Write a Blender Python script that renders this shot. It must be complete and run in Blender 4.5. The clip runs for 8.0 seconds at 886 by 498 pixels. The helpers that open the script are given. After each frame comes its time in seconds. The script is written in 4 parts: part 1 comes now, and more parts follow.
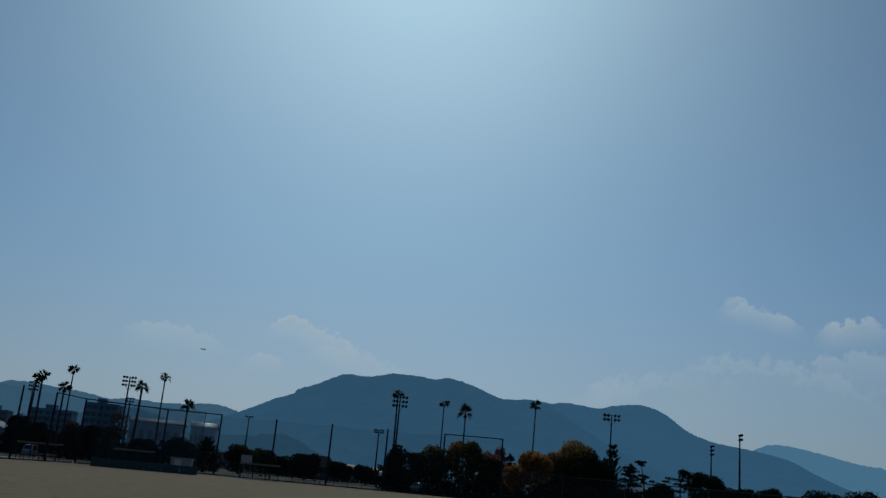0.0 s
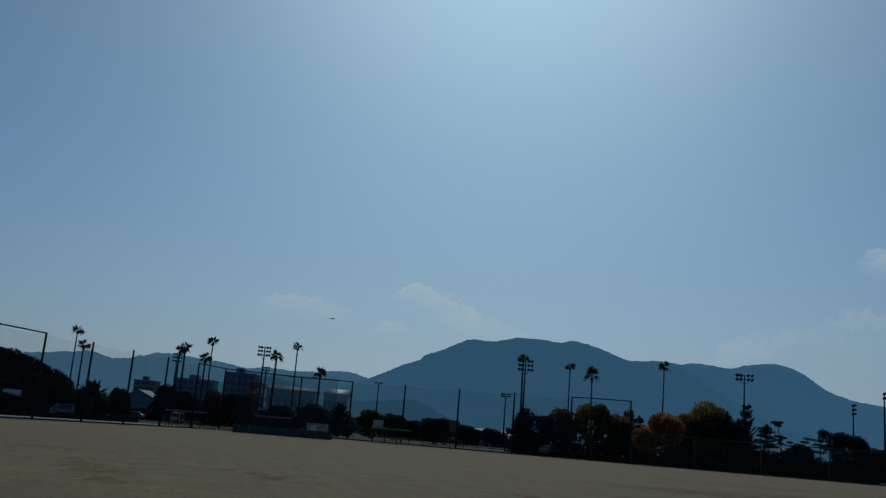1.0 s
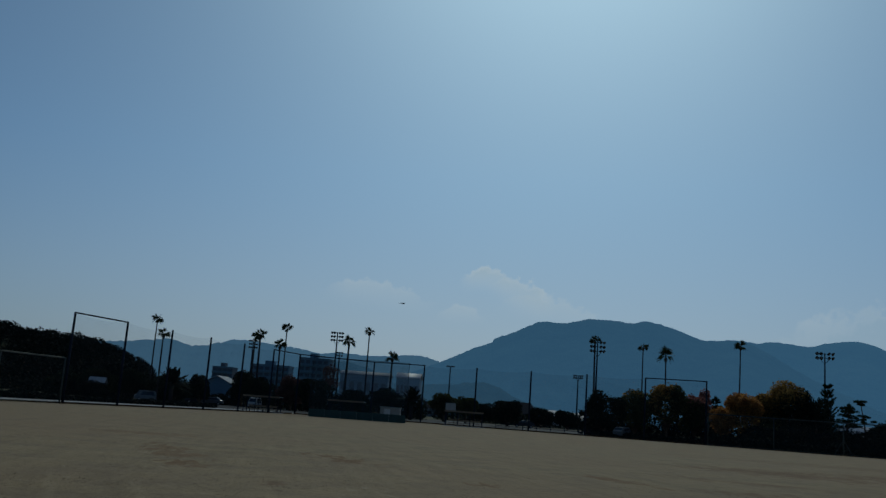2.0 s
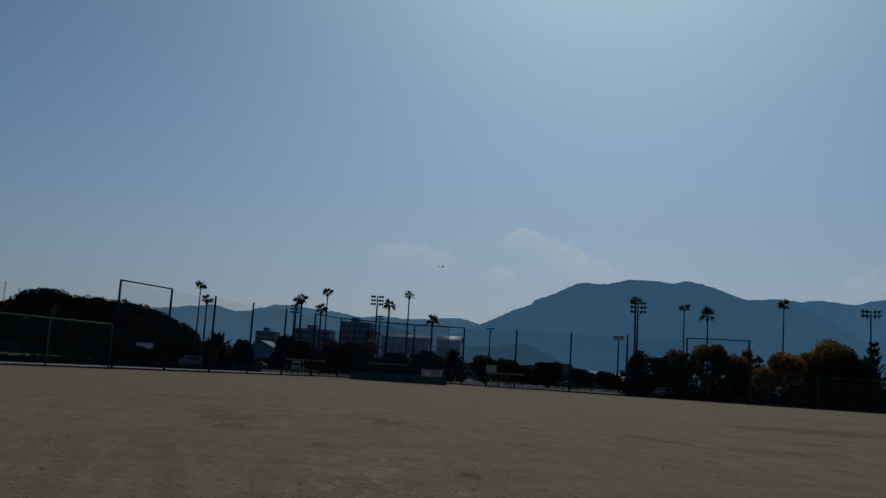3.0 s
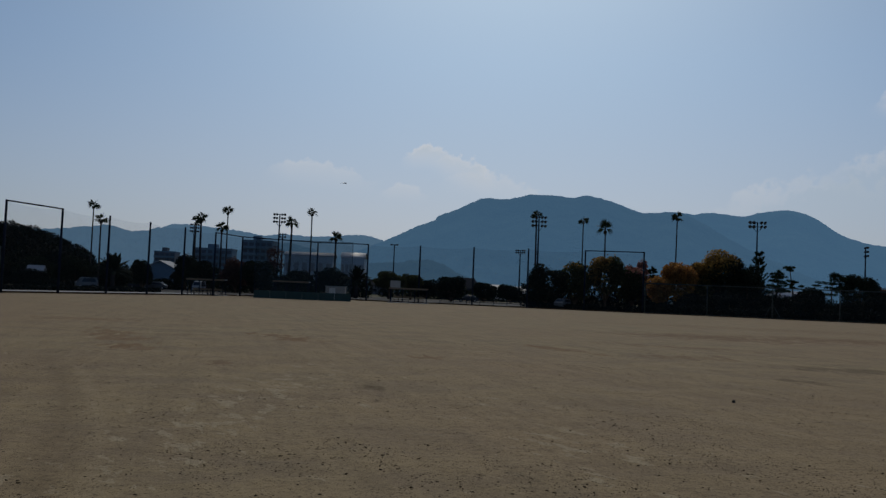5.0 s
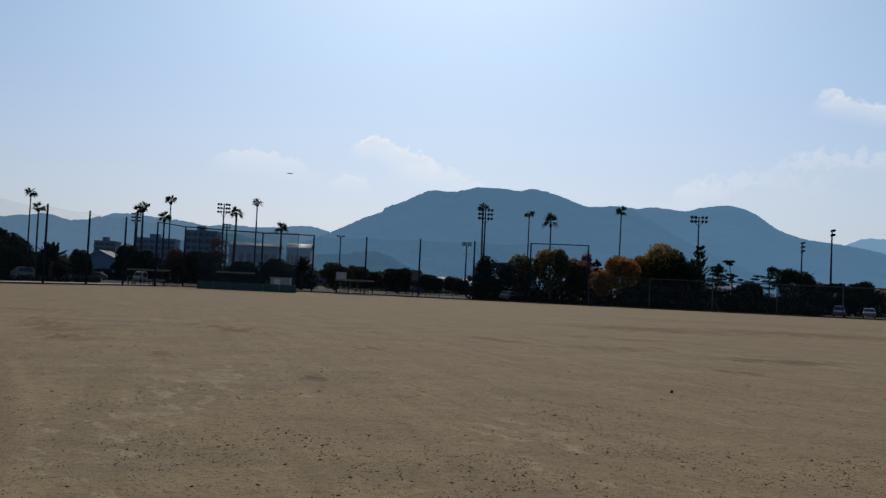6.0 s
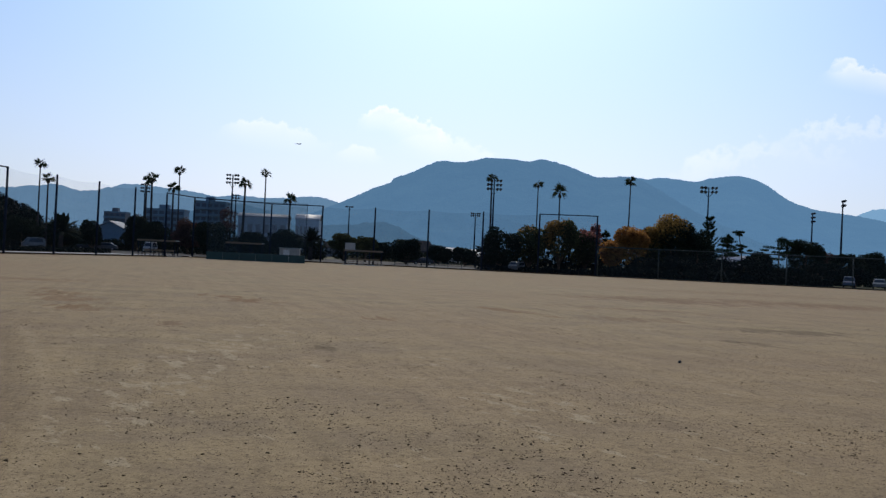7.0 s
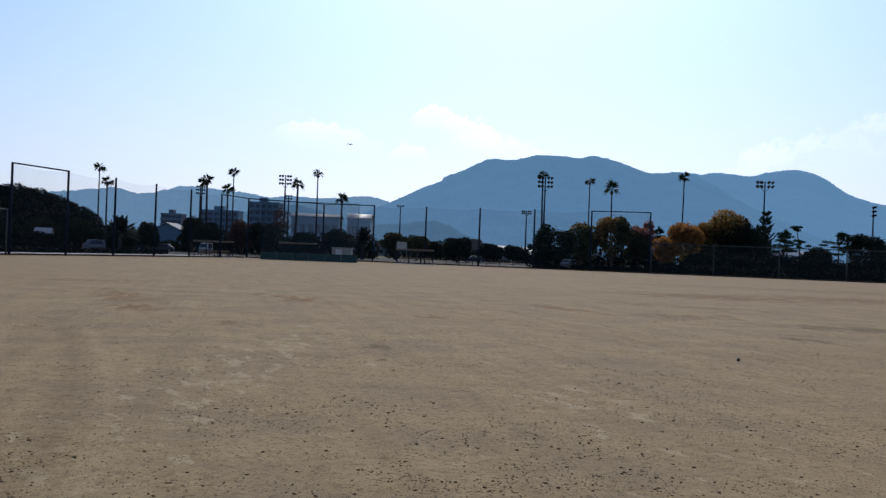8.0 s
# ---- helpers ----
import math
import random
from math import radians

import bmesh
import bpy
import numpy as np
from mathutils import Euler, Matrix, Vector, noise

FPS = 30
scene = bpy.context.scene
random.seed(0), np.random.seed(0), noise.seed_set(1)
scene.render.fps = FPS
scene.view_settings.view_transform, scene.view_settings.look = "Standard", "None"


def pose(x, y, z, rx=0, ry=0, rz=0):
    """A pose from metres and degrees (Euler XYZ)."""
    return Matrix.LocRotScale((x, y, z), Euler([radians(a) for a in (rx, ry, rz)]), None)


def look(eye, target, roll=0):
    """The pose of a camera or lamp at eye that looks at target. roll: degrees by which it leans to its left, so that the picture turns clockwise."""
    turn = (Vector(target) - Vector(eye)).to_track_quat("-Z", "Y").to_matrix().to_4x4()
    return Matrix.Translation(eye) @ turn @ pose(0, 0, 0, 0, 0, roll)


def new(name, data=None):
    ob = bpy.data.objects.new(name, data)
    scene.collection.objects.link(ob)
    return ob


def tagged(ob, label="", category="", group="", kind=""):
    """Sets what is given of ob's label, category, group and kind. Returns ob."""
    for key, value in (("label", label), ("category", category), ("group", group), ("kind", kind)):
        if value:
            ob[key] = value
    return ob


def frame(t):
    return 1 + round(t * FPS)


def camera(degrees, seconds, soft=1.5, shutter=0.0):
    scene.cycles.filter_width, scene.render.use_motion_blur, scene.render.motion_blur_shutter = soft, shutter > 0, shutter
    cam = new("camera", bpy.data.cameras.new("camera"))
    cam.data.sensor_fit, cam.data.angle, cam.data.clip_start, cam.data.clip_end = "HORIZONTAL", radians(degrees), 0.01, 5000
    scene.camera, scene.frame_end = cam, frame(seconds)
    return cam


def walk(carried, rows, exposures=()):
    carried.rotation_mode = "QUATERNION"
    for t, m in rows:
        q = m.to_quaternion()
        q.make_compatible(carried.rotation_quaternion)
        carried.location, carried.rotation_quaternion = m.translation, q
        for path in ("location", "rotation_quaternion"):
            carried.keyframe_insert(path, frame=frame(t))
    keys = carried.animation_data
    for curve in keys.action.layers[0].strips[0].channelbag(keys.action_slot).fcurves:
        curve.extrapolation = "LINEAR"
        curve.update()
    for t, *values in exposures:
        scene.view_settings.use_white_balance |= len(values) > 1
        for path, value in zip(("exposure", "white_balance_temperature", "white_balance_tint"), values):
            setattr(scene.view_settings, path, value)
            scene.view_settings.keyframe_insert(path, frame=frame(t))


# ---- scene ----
cam = camera(52.5, 8.0, soft=1.4)
# seconds, sideways sway, height, yaw, pitch, roll of a camera held at eye height
PATH = [(0.0, -0.130, 1.650, -8.17, 14.60, 5.29), (0.5, -0.130, 1.650, -5.44, 12.80, 5.02), (1.0, -0.130, 1.650, -0.54, 11.71, 4.74),
        (1.5, -0.120, 1.650, 3.21, 11.18, 4.31), (1.7, -0.120, 1.650, 3.60, 11.06, 4.30), (2.8, -0.110, 1.645, 5.21, 7.86, 3.70),
        (3.0, -0.110, 1.645, 6.13, 7.79, 3.68), (3.5, -0.100, 1.645, 6.65, 6.57, 3.40), (4.0, -0.085, 1.640, 5.67, 5.17, 3.17),
        (4.5, -0.065, 1.630, 2.77, 3.79, 2.97), (5.0, -0.050, 1.620, -0.30, 2.79, 2.40), (5.2, -0.040, 1.620, -0.92, 3.30, 2.50),
        (6.3, 0.000, 1.600, -4.14, 1.56, 2.70), (6.5, 0.000, 1.600, -4.04, 0.92, 2.64), (7.0, 0.000, 1.600, -3.25, 0.54, 2.70),
        (7.5, -0.015, 1.600, -2.34, -0.05, 2.62), (8.0, -0.035, 1.600, 0.00, 0.30, 2.20)]
EYE = 1.6
walk(cam, [(t, pose(sx, 0, sz, 0, 0, yaw) @ pose(0, 0, 0, 90 + pitch) @ pose(0, 0, 0, 0, 0, roll)) for t, sx, sz, yaw, pitch, roll in PATH],
     exposures=[(0.0, -1.76, 5900, -7), (1.7, -1.76, 5900, -8), (3.0, -1.78, 6250, 0), (3.5, -1.72, 6400, 2), (4.5, -1.52, 6700, 6), (5.2, -1.28, 6900, 7), (6.3, -0.60, 7050, 9), (7.0, -0.41, 6750, 10), (8.0, -0.26, 6600, 12)])

# ---- light: a high sun ahead of the camera, hazy sky ----
SUN_AZ, SUN_EL = 4.5, 38.0
world = bpy.data.worlds.new("sky")
scene.world = world
world.use_nodes = True
wn, wl = world.node_tree.nodes, world.node_tree.links
sky = wn.new("ShaderNodeTexSky")
sky.sky_type = "NISHITA"
sky.sun_disc = False
sky.sun_elevation, sky.sun_rotation = radians(SUN_EL), radians(SUN_AZ)
sky.air_density, sky.dust_density, sky.ozone_density = 0.6, 1.05, 1.0
wn["Background"].inputs["Strength"].default_value = 0.15
tint = wn.new("ShaderNodeMix")
tint.data_type, tint.blend_type = "RGBA", "MULTIPLY"
tint.inputs[0].default_value, tint.inputs[7].default_value = 1.0, (0.73, 0.92, 1.10, 1)
wl.new(sky.outputs[0], tint.inputs[6])
haze = wn.new("ShaderNodeMix")
haze.data_type = "RGBA"
haze.inputs[7].default_value = (5.8, 8.5, 12.2, 1)
# haze scatters forward: it brightens the sky on the sun's side and fades out away from it
way, facing = wn.new("ShaderNodeTexCoord"), wn.new("ShaderNodeVectorMath")
facing.operation, facing.inputs[1].default_value = "DOT_PRODUCT", (math.sin(radians(SUN_AZ)), math.cos(radians(SUN_AZ)), 0)
wl.new(way.outputs["Generated"], facing.inputs[0])


def world_math(op, a1, b1, clamp=False):
    m = wn.new("ShaderNodeMath")
    m.operation, m.use_clamp = op, clamp
    for sock, v in zip(m.inputs, (a1, b1)):
        if isinstance(v, float):
            sock.default_value = v
        else:
            wl.new(v, sock)
    return m.outputs[0]


ahead = world_math("MAXIMUM", facing.outputs["Value"], 0.0)
wl.new(world_math("MULTIPLY", world_math("POWER", ahead, 4.0), 0.42), haze.inputs[0])
wl.new(tint.outputs[2], haze.inputs[6])
# the thick grey haze of the lowest air
up = wn.new("ShaderNodeSeparateXYZ")
wl.new(way.outputs["Generated"], up.inputs[0])
low = wn.new("ShaderNodeMix")
low.data_type = "RGBA"
thick = world_math("SUBTRACT", 1.0, world_math("DIVIDE", world_math("MAXIMUM", up.outputs["Z"], 0.0), 0.26), True)
wl.new(world_math("MULTIPLY", world_math("POWER", thick, 1.3), 0.85), low.inputs[0])
lowair = wn.new("ShaderNodeMix")
lowair.data_type = "RGBA"
lowair.inputs[6].default_value, lowair.inputs[7].default_value = (3.3, 3.6, 4.2, 1), (7.25, 6.95, 7.7, 1)
wl.new(world_math("POWER", ahead, 5.0), lowair.inputs[0])
wl.new(haze.outputs[2], low.inputs[6])
wl.new(lowair.outputs[2], low.inputs[7])
# the glare round the sun
sunward = wn.new("ShaderNodeVectorMath")
sunward.operation = "DOT_PRODUCT"
sunward.inputs[1].default_value = (math.sin(radians(SUN_AZ)) * math.cos(radians(SUN_EL)), math.cos(radians(SUN_AZ)) * math.cos(radians(SUN_EL)), math.sin(radians(SUN_EL)))
wl.new(way.outputs["Generated"], sunward.inputs[0])
glare = wn.new("ShaderNodeMix")
glare.data_type = "RGBA"
glare.inputs[7].default_value = (11.0, 14.0, 17.0, 1)
wl.new(world_math("MULTIPLY", world_math("POWER", world_math("MAXIMUM", sunward.outputs["Value"], 0.0), 26.0), 0.55), glare.inputs[0])
wl.new(low.outputs[2], glare.inputs[6])
wl.new(glare.outputs[2], wn["Background"].inputs["Color"])
sun = new("sun", bpy.data.lights.new("sun", "SUN"))
sun.data.energy, sun.data.angle, sun.data.color = 2.5, radians(0.6), (1.0, 0.90, 0.76)
a, e = radians(SUN_AZ), radians(SUN_EL)
sun.matrix_world = look((90 * math.sin(a) * math.cos(e), 90 * math.cos(a) * math.cos(e), 90 * math.sin(e)), (0, 0, 0))


# ---- materials ----
def nodes_of(name):
    m = bpy.data.materials.new(name)
    m.use_nodes = True
    return m, m.node_tree.nodes, m.node_tree.links, m.node_tree.nodes["Principled BSDF"]


def noise_node(n, l, scale, detail=4.0, rough=0.6, vec=None):
    t = n.new("ShaderNodeTexNoise")
    t.inputs["Scale"].default_value, t.inputs["Detail"].default_value, t.inputs["Roughness"].default_value = scale, detail, rough
    if vec:
        l.new(vec, t.inputs["Vector"])
    return t.outputs["Fac"]


def ramp_node(n, l, fac, stops):
    r = n.new("ShaderNodeValToRGB")
    while len(r.color_ramp.elements) < len(stops):
        r.color_ramp.elements.new(0.5)
    for el, (p, c) in zip(r.color_ramp.elements, stops):
        el.position, el.color = p, (*c, 1)
    l.new(fac, r.inputs[0])
    return r.outputs[0]


def mix_node(n, l, fac, c1, c2, blend="MIX"):
    m = n.new("ShaderNodeMix")
    m.data_type, m.blend_type = "RGBA", blend
    for sock, v in ((m.inputs[0], fac), (m.inputs[6], c1), (m.inputs[7], c2)):
        if hasattr(v, "links") or hasattr(v, "is_linked"):
            l.new(v, sock)
        else:
            sock.default_value = v if isinstance(v, float) else (*v, 1)
    return m.outputs[2]


def math_node(n, l, op, a1, b1=0.0, clamp=False):
    m = n.new("ShaderNodeMath")
    m.operation, m.use_clamp = op, clamp
    for sock, v in zip(m.inputs, (a1, b1)):
        if hasattr(v, "is_linked"):
            l.new(v, sock)
        else:
            sock.default_value = v
    return m.outputs[0]


def bump_node(n, l, height, strength, dist):
    b = n.new("ShaderNodeBump")
    b.inputs["Strength"].default_value, b.inputs["Distance"].default_value = strength, dist
    l.new(height, b.inputs["Height"])
    return b.outputs[0]


def plain(name, color, rough=0.7, metal=0.0, vary=0.18, scale=3.0, bump=0.0, per_object=False):
    """Paint, steel, concrete and the like: a base colour with grain and blotches at two scales."""
    m, n, l, p = nodes_of(name)
    tc = n.new("ShaderNodeTexCoord").outputs["Object"]
    fac = math_node(n, l, "ADD", math_node(n, l, "MULTIPLY", noise_node(n, l, scale, vec=tc), 0.6),
                    math_node(n, l, "MULTIPLY", noise_node(n, l, scale * 9, vec=tc), 0.4))
    lo, hi = [c * (1 - vary) for c in color], [min(1, c * (1 + vary)) for c in color]
    l.new(ramp_node(n, l, fac, [(0.3, lo), (0.7, hi)]), p.inputs["Base Color"])
    p.inputs["Roughness"].default_value, p.inputs["Metallic"].default_value = rough, metal
    if rough >= 0.8:
        p.inputs["Specular IOR Level"].default_value = 0.12
    if bump:
        l.new(bump_node(n, l, fac, 0.5, bump), p.inputs["Normal"])
    return m


def leafy(name, dark, light, glow=0.35, gloss=0.85):
    """Leaves: each clump has its own tone; thin enough to let some sun through."""
    m, n, l, p = nodes_of(name)
    rnd = n.new("ShaderNodeNewGeometry").outputs["Random Per Island"]
    tc = n.new("ShaderNodeTexCoord").outputs["Object"]
    fac = math_node(n, l, "ADD", math_node(n, l, "MULTIPLY", rnd, 0.55), math_node(n, l, "MULTIPLY", noise_node(n, l, 0.7, 3, vec=tc), 0.5))
    col = ramp_node(n, l, fac, [(0.2, dark), (0.85, light)])
    l.new(col, p.inputs["Base Color"])
    p.inputs["Roughness"].default_value, p.inputs["Specular IOR Level"].default_value = gloss, 0.15
    tr = n.new("ShaderNodeBsdfTranslucent")
    l.new(col, tr.inputs["Color"])
    mx = n.new("ShaderNodeMixShader")
    mx.inputs[0].default_value = glow
    l.new(p.outputs[0], mx.inputs[1])
    l.new(tr.outputs[0], mx.inputs[2])
    l.new(mx.outputs[0], n["Material Output"].inputs["Surface"])
    return m


def netting(name, color, cover):
    """Fine mesh far away: threads cover a share of the sheet, the rest is open."""
    m, n, l, p = nodes_of(name)
    tc = n.new("ShaderNodeTexCoord").outputs["Object"]
    p.inputs["Base Color"].default_value, p.inputs["Roughness"].default_value = (*color, 1), 0.7
    thr = math_node(n, l, "MULTIPLY_ADD", noise_node(n, l, 0.5, 3, vec=tc), cover)
    n[-1].inputs[2].default_value = cover * 0.5
    tr = n.new("ShaderNodeBsdfTransparent")
    mx = n.new("ShaderNodeMixShader")
    l.new(thr, mx.inputs[0])
    l.new(tr.outputs[0], mx.inputs[1])
    l.new(p.outputs[0], mx.inputs[2])
    l.new(mx.outputs[0], n["Material Output"].inputs["Surface"])
    return m


def placed(n, l, tc, x, y, rx, ry, turn):
    """The plane scaled and turned to an ellipse at (x, y): its outline lies at length 1."""
    q = n.new("ShaderNodeMapping")
    q.vector_type = "TEXTURE"
    q.inputs["Location"].default_value, q.inputs["Rotation"].default_value = (x, y, 0), (0, 0, radians(turn))
    q.inputs["Scale"].default_value = (rx, ry, 50)
    l.new(tc, q.inputs["Vector"])
    return q.outputs[0]


def within(n, l, vec, edge):
    ln = n.new("ShaderNodeVectorMath")
    ln.operation = "LENGTH"
    l.new(vec, ln.inputs[0])
    return math_node(n, l, "SUBTRACT", edge, ln.outputs["Value"], True)


def sand_ground():
    m, n, l, p = nodes_of("sandy_field")
    tc = n.new("ShaderNodeTexCoord").outputs["Object"]
    big = noise_node(n, l, 0.07, 5, 0.6, tc)
    mid = noise_node(n, l, 0.55, 6, 0.65, tc)
    fine = noise_node(n, l, 11.0, 6, 0.7, tc)
    grit = noise_node(n, l, 85.0, 3, 0.7, tc)
    col = ramp_node(n, l, mid, [(0.40, (0.290, 0.222, 0.155)), (0.50, (0.335, 0.258, 0.170)), (0.60, (0.385, 0.296, 0.190))])
    col = mix_node(n, l, ramp_node(n, l, big, [(0.38, (0, 0, 0)), (0.68, (0.75, 0.75, 0.75))]), col, (0.335, 0.235, 0.158))
    # the way the field was dragged: long faint darker and paler lines
    drag = placed(n, l, tc, 0, 0, 11.0, 0.42, 104)
    lines = noise_node(n, l, 1.0, 6, 0.68, drag)
    col = mix_node(n, l, 1.0, col, ramp_node(n, l, lines, [(0.34, (0.91, 0.905, 0.895)), (0.5, (1, 1, 1)), (0.66, (1.08, 1.08, 1.075))]), "MULTIPLY")
    # dusty pale scuffs where feet have broken the crust, thick along one trail
    scuff = noise_node(n, l, 1.0, 7, 0.62, placed(n, l, tc, 3, 1, 0.62, 0.26, 118))
    trail = math_node(n, l, "MULTIPLY", within(n, l, placed(n, l, tc, -2.6, 12.0, 1.3, 10.5, 0), 1.0), 0.13, True)
    trail = math_node(n, l, "ADD", trail, math_node(n, l, "MULTIPLY", within(n, l, placed(n, l, tc, 1.6, 10.5, 1.5, 6.5, 8), 1.0), 0.08, True))
    broken = math_node(n, l, "ADD", math_node(n, l, "ADD", scuff, trail), math_node(n, l, "MULTIPLY", math_node(n, l, "SUBTRACT", mid, 0.5), 0.25))
    col = mix_node(n, l, ramp_node(n, l, broken, [(0.64, (0, 0, 0)), (0.675, (0.7, 0.7, 0.7))]), col, (0.47, 0.385, 0.29))
    # the rut of a tyre, bending away
    sep = n.new("ShaderNodeSeparateXYZ")
    l.new(tc, sep.inputs[0])
    bend = math_node(n, l, "MULTIPLY", math_node(n, l, "SUBTRACT", sep.outputs[1], 5.6), -0.333)
    bend = math_node(n, l, "ADD", bend, math_node(n, l, "MULTIPLY", math_node(n, l, "MULTIPLY", math_node(n, l, "SUBTRACT", sep.outputs[1], 5.6), math_node(n, l, "SUBTRACT", sep.outputs[1], 10.4)), -0.010))
    off = math_node(n, l, "SUBTRACT", math_node(n, l, "ADD", sep.outputs[0], 2.4), bend)
    off = math_node(n, l, "ADD", off, math_node(n, l, "MULTIPLY", math_node(n, l, "SUBTRACT", lines, 0.5), 0.5))
    reach = math_node(n, l, "MULTIPLY", math_node(n, l, "SUBTRACT", 19.0, sep.outputs[1]), 0.25, True)
    for centre, half, amt, tone in ((-0.26, 0.30, 0.42, (0.20, 0.142, 0.09)), (0.14, 0.15, 0.36, (0.45, 0.35, 0.245)), (-1.75, 0.25, 0.3, (0.20, 0.142, 0.09)), (-1.40, 0.13, 0.4, (0.45, 0.35, 0.245))):
        gap = math_node(n, l, "ABSOLUTE", math_node(n, l, "SUBTRACT", off, centre))
        band = math_node(n, l, "SUBTRACT", 1.0, math_node(n, l, "DIVIDE", gap, half), True)
        band = math_node(n, l, "MULTIPLY", math_node(n, l, "MULTIPLY", band, reach), math_node(n, l, "MULTIPLY", mid, 2.0 * amt), True)
        col = mix_node(n, l, band, col, tone)
    # reddish earth where the ground was dug: place, half width, half depth, turn, strength, colour
    torn = noise_node(n, l, 1.0, 8, 0.72, placed(n, l, tc, 0, 0, 0.42, 1.5, 14))
    rust, umber, olive = (0.240, 0.140, 0.070), (0.215, 0.128, 0.072), (0.185, 0.130, 0.078)
    for x, y, rx, ry, turn, amt, tone in ((-9.2, 26.0, 0.95, 5.8, 25, 0.72, rust), (-7.5, 22.0, 0.8, 1.8, 30, 0.75, rust), (-4.7, 28.7, 1.0, 2.9, 31, 1.0, rust), (-0.2, 22.6, 0.7, 0.8, 0, 0.9, rust),
                                          (3.9, 28.3, 0.8, 2.6, 30, 0.9, rust), (-1.1, 15.1, 0.32, 0.45, 10, 0.95, olive), (-4.4, 18.6, 0.4, 0.9, 20, 0.7, umber), (8.1, 19.7, 0.55, 1.1, 15, 0.9, olive),
                                          (11.0, 24.0, 2.2, 1.6, 0, 0.9, olive), (7.5, 27.0, 2.0, 1.4, 20, 0.7, umber), (13.5, 43.5, 6.5, 5.0, -10, 0.95, umber), (22.0, 46.0, 8.0, 5.5, -8, 0.9, umber), (8.5, 33.0, 4.0, 1.5, -20, 0.6, umber),
                                          (26.0, 62.0, 18.0, 6.0, -8, 0.35, umber), (-14.0, 36.0, 2.5, 2.0, 0, 0.5, rust), (-15.5, 24.0, 1.0, 1.6, 20, 0.5, umber)):
        inside = within(n, l, placed(n, l, tc, x, y, rx * 1.15, ry * 1.15, turn), 1.15)
        ragged = math_node(n, l, "SUBTRACT", math_node(n, l, "ADD", math_node(n, l, "MULTIPLY", inside, 0.2), torn), 0.60)
        ragged = math_node(n, l, "MULTIPLY", math_node(n, l, "MULTIPLY", ragged, 13.0, True), math_node(n, l, "MULTIPLY", inside, 3.0, True))
        col = mix_node(n, l, math_node(n, l, "MULTIPLY", ragged, amt, True), col, tone)
    # damp mottles and trodden hollows, a hand wide
    col = mix_node(n, l, 1.0, col, ramp_node(n, l, noise_node(n, l, 4.2, 8, 0.72, tc), [(0.33, (0.66, 0.63, 0.59)), (0.42, (0.97, 0.97, 0.965)), (0.68, (1.08, 1.08, 1.07))]), "MULTIPLY")
    # loose crumbs of darker earth, lying in drifts
    for scale, share, depth in ((90.0, 0.40, 0.55), (46.0, 0.34, 0.75), (24.0, 0.16, 0.8)):
        vo = n.new("ShaderNodeTexVoronoi")
        vo.inputs["Scale"].default_value = scale
        l.new(tc, vo.inputs["Vector"])
        pick = n.new("ShaderNodeSeparateColor")
        l.new(vo.outputs["Color"], pick.inputs[0])
        near = math_node(n, l, "LESS_THAN", vo.outputs["Distance"], 0.31)
        some = math_node(n, l, "LESS_THAN", pick.outputs[0], math_node(n, l, "MULTIPLY", math_node(n, l, "SUBTRACT", mid, 0.22, True), share * 2.6))
        col = mix_node(n, l, math_node(n, l, "MULTIPLY", math_node(n, l, "MULTIPLY", near, some), depth), col, (0.085, 0.056, 0.032))
    # coarse grains, pale and dark
    col = mix_node(n, l, 1.0, col, ramp_node(n, l, fine, [(0.34, (0.74, 0.72, 0.69)), (0.46, (0.99, 0.99, 0.985)), (0.66, (1.14, 1.14, 1.13))]), "MULTIPLY")
    col = mix_node(n, l, 1.0, col, ramp_node(n, l, noise_node(n, l, 48.0, 4, 0.8, tc), [(0.30, (0.33, 0.31, 0.27)), (0.41, (0.92, 0.92, 0.91)), (0.60, (1.08, 1.08, 1.07)), (0.72, (1.65, 1.64, 1.58))]), "MULTIPLY")
    col = mix_node(n, l, 1.0, col, (0.92, 0.885, 0.745), "MULTIPLY")
    l.new(col, p.inputs["Base Color"])
    p.inputs["Roughness"].default_value = 0.94
    p.inputs["Specular IOR Level"].default_value = 0.2
    h = math_node(n, l, "ADD", math_node(n, l, "MULTIPLY", mid, 0.9), math_node(n, l, "ADD", math_node(n, l, "MULTIPLY", fine, 0.4), math_node(n, l, "MULTIPLY", grit, 0.22)))
    l.new(bump_node(n, l, h, 1.0, 0.012), p.inputs["Normal"])
    return m


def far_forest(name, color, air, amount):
    """Wooded slopes kilometres off: dark forest, with the lit haze before it added as emission."""
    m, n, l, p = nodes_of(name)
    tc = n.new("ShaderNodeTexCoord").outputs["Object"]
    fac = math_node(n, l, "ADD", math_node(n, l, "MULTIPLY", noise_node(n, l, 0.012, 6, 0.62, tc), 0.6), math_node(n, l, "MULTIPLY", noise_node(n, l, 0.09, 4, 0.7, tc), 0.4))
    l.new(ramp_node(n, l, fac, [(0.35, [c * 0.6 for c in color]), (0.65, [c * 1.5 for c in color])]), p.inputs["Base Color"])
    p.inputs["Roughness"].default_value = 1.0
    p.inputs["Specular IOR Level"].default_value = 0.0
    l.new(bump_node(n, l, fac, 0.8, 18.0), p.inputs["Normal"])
    # blue distance haze, given off by the slope itself
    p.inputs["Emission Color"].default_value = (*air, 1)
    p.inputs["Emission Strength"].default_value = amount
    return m


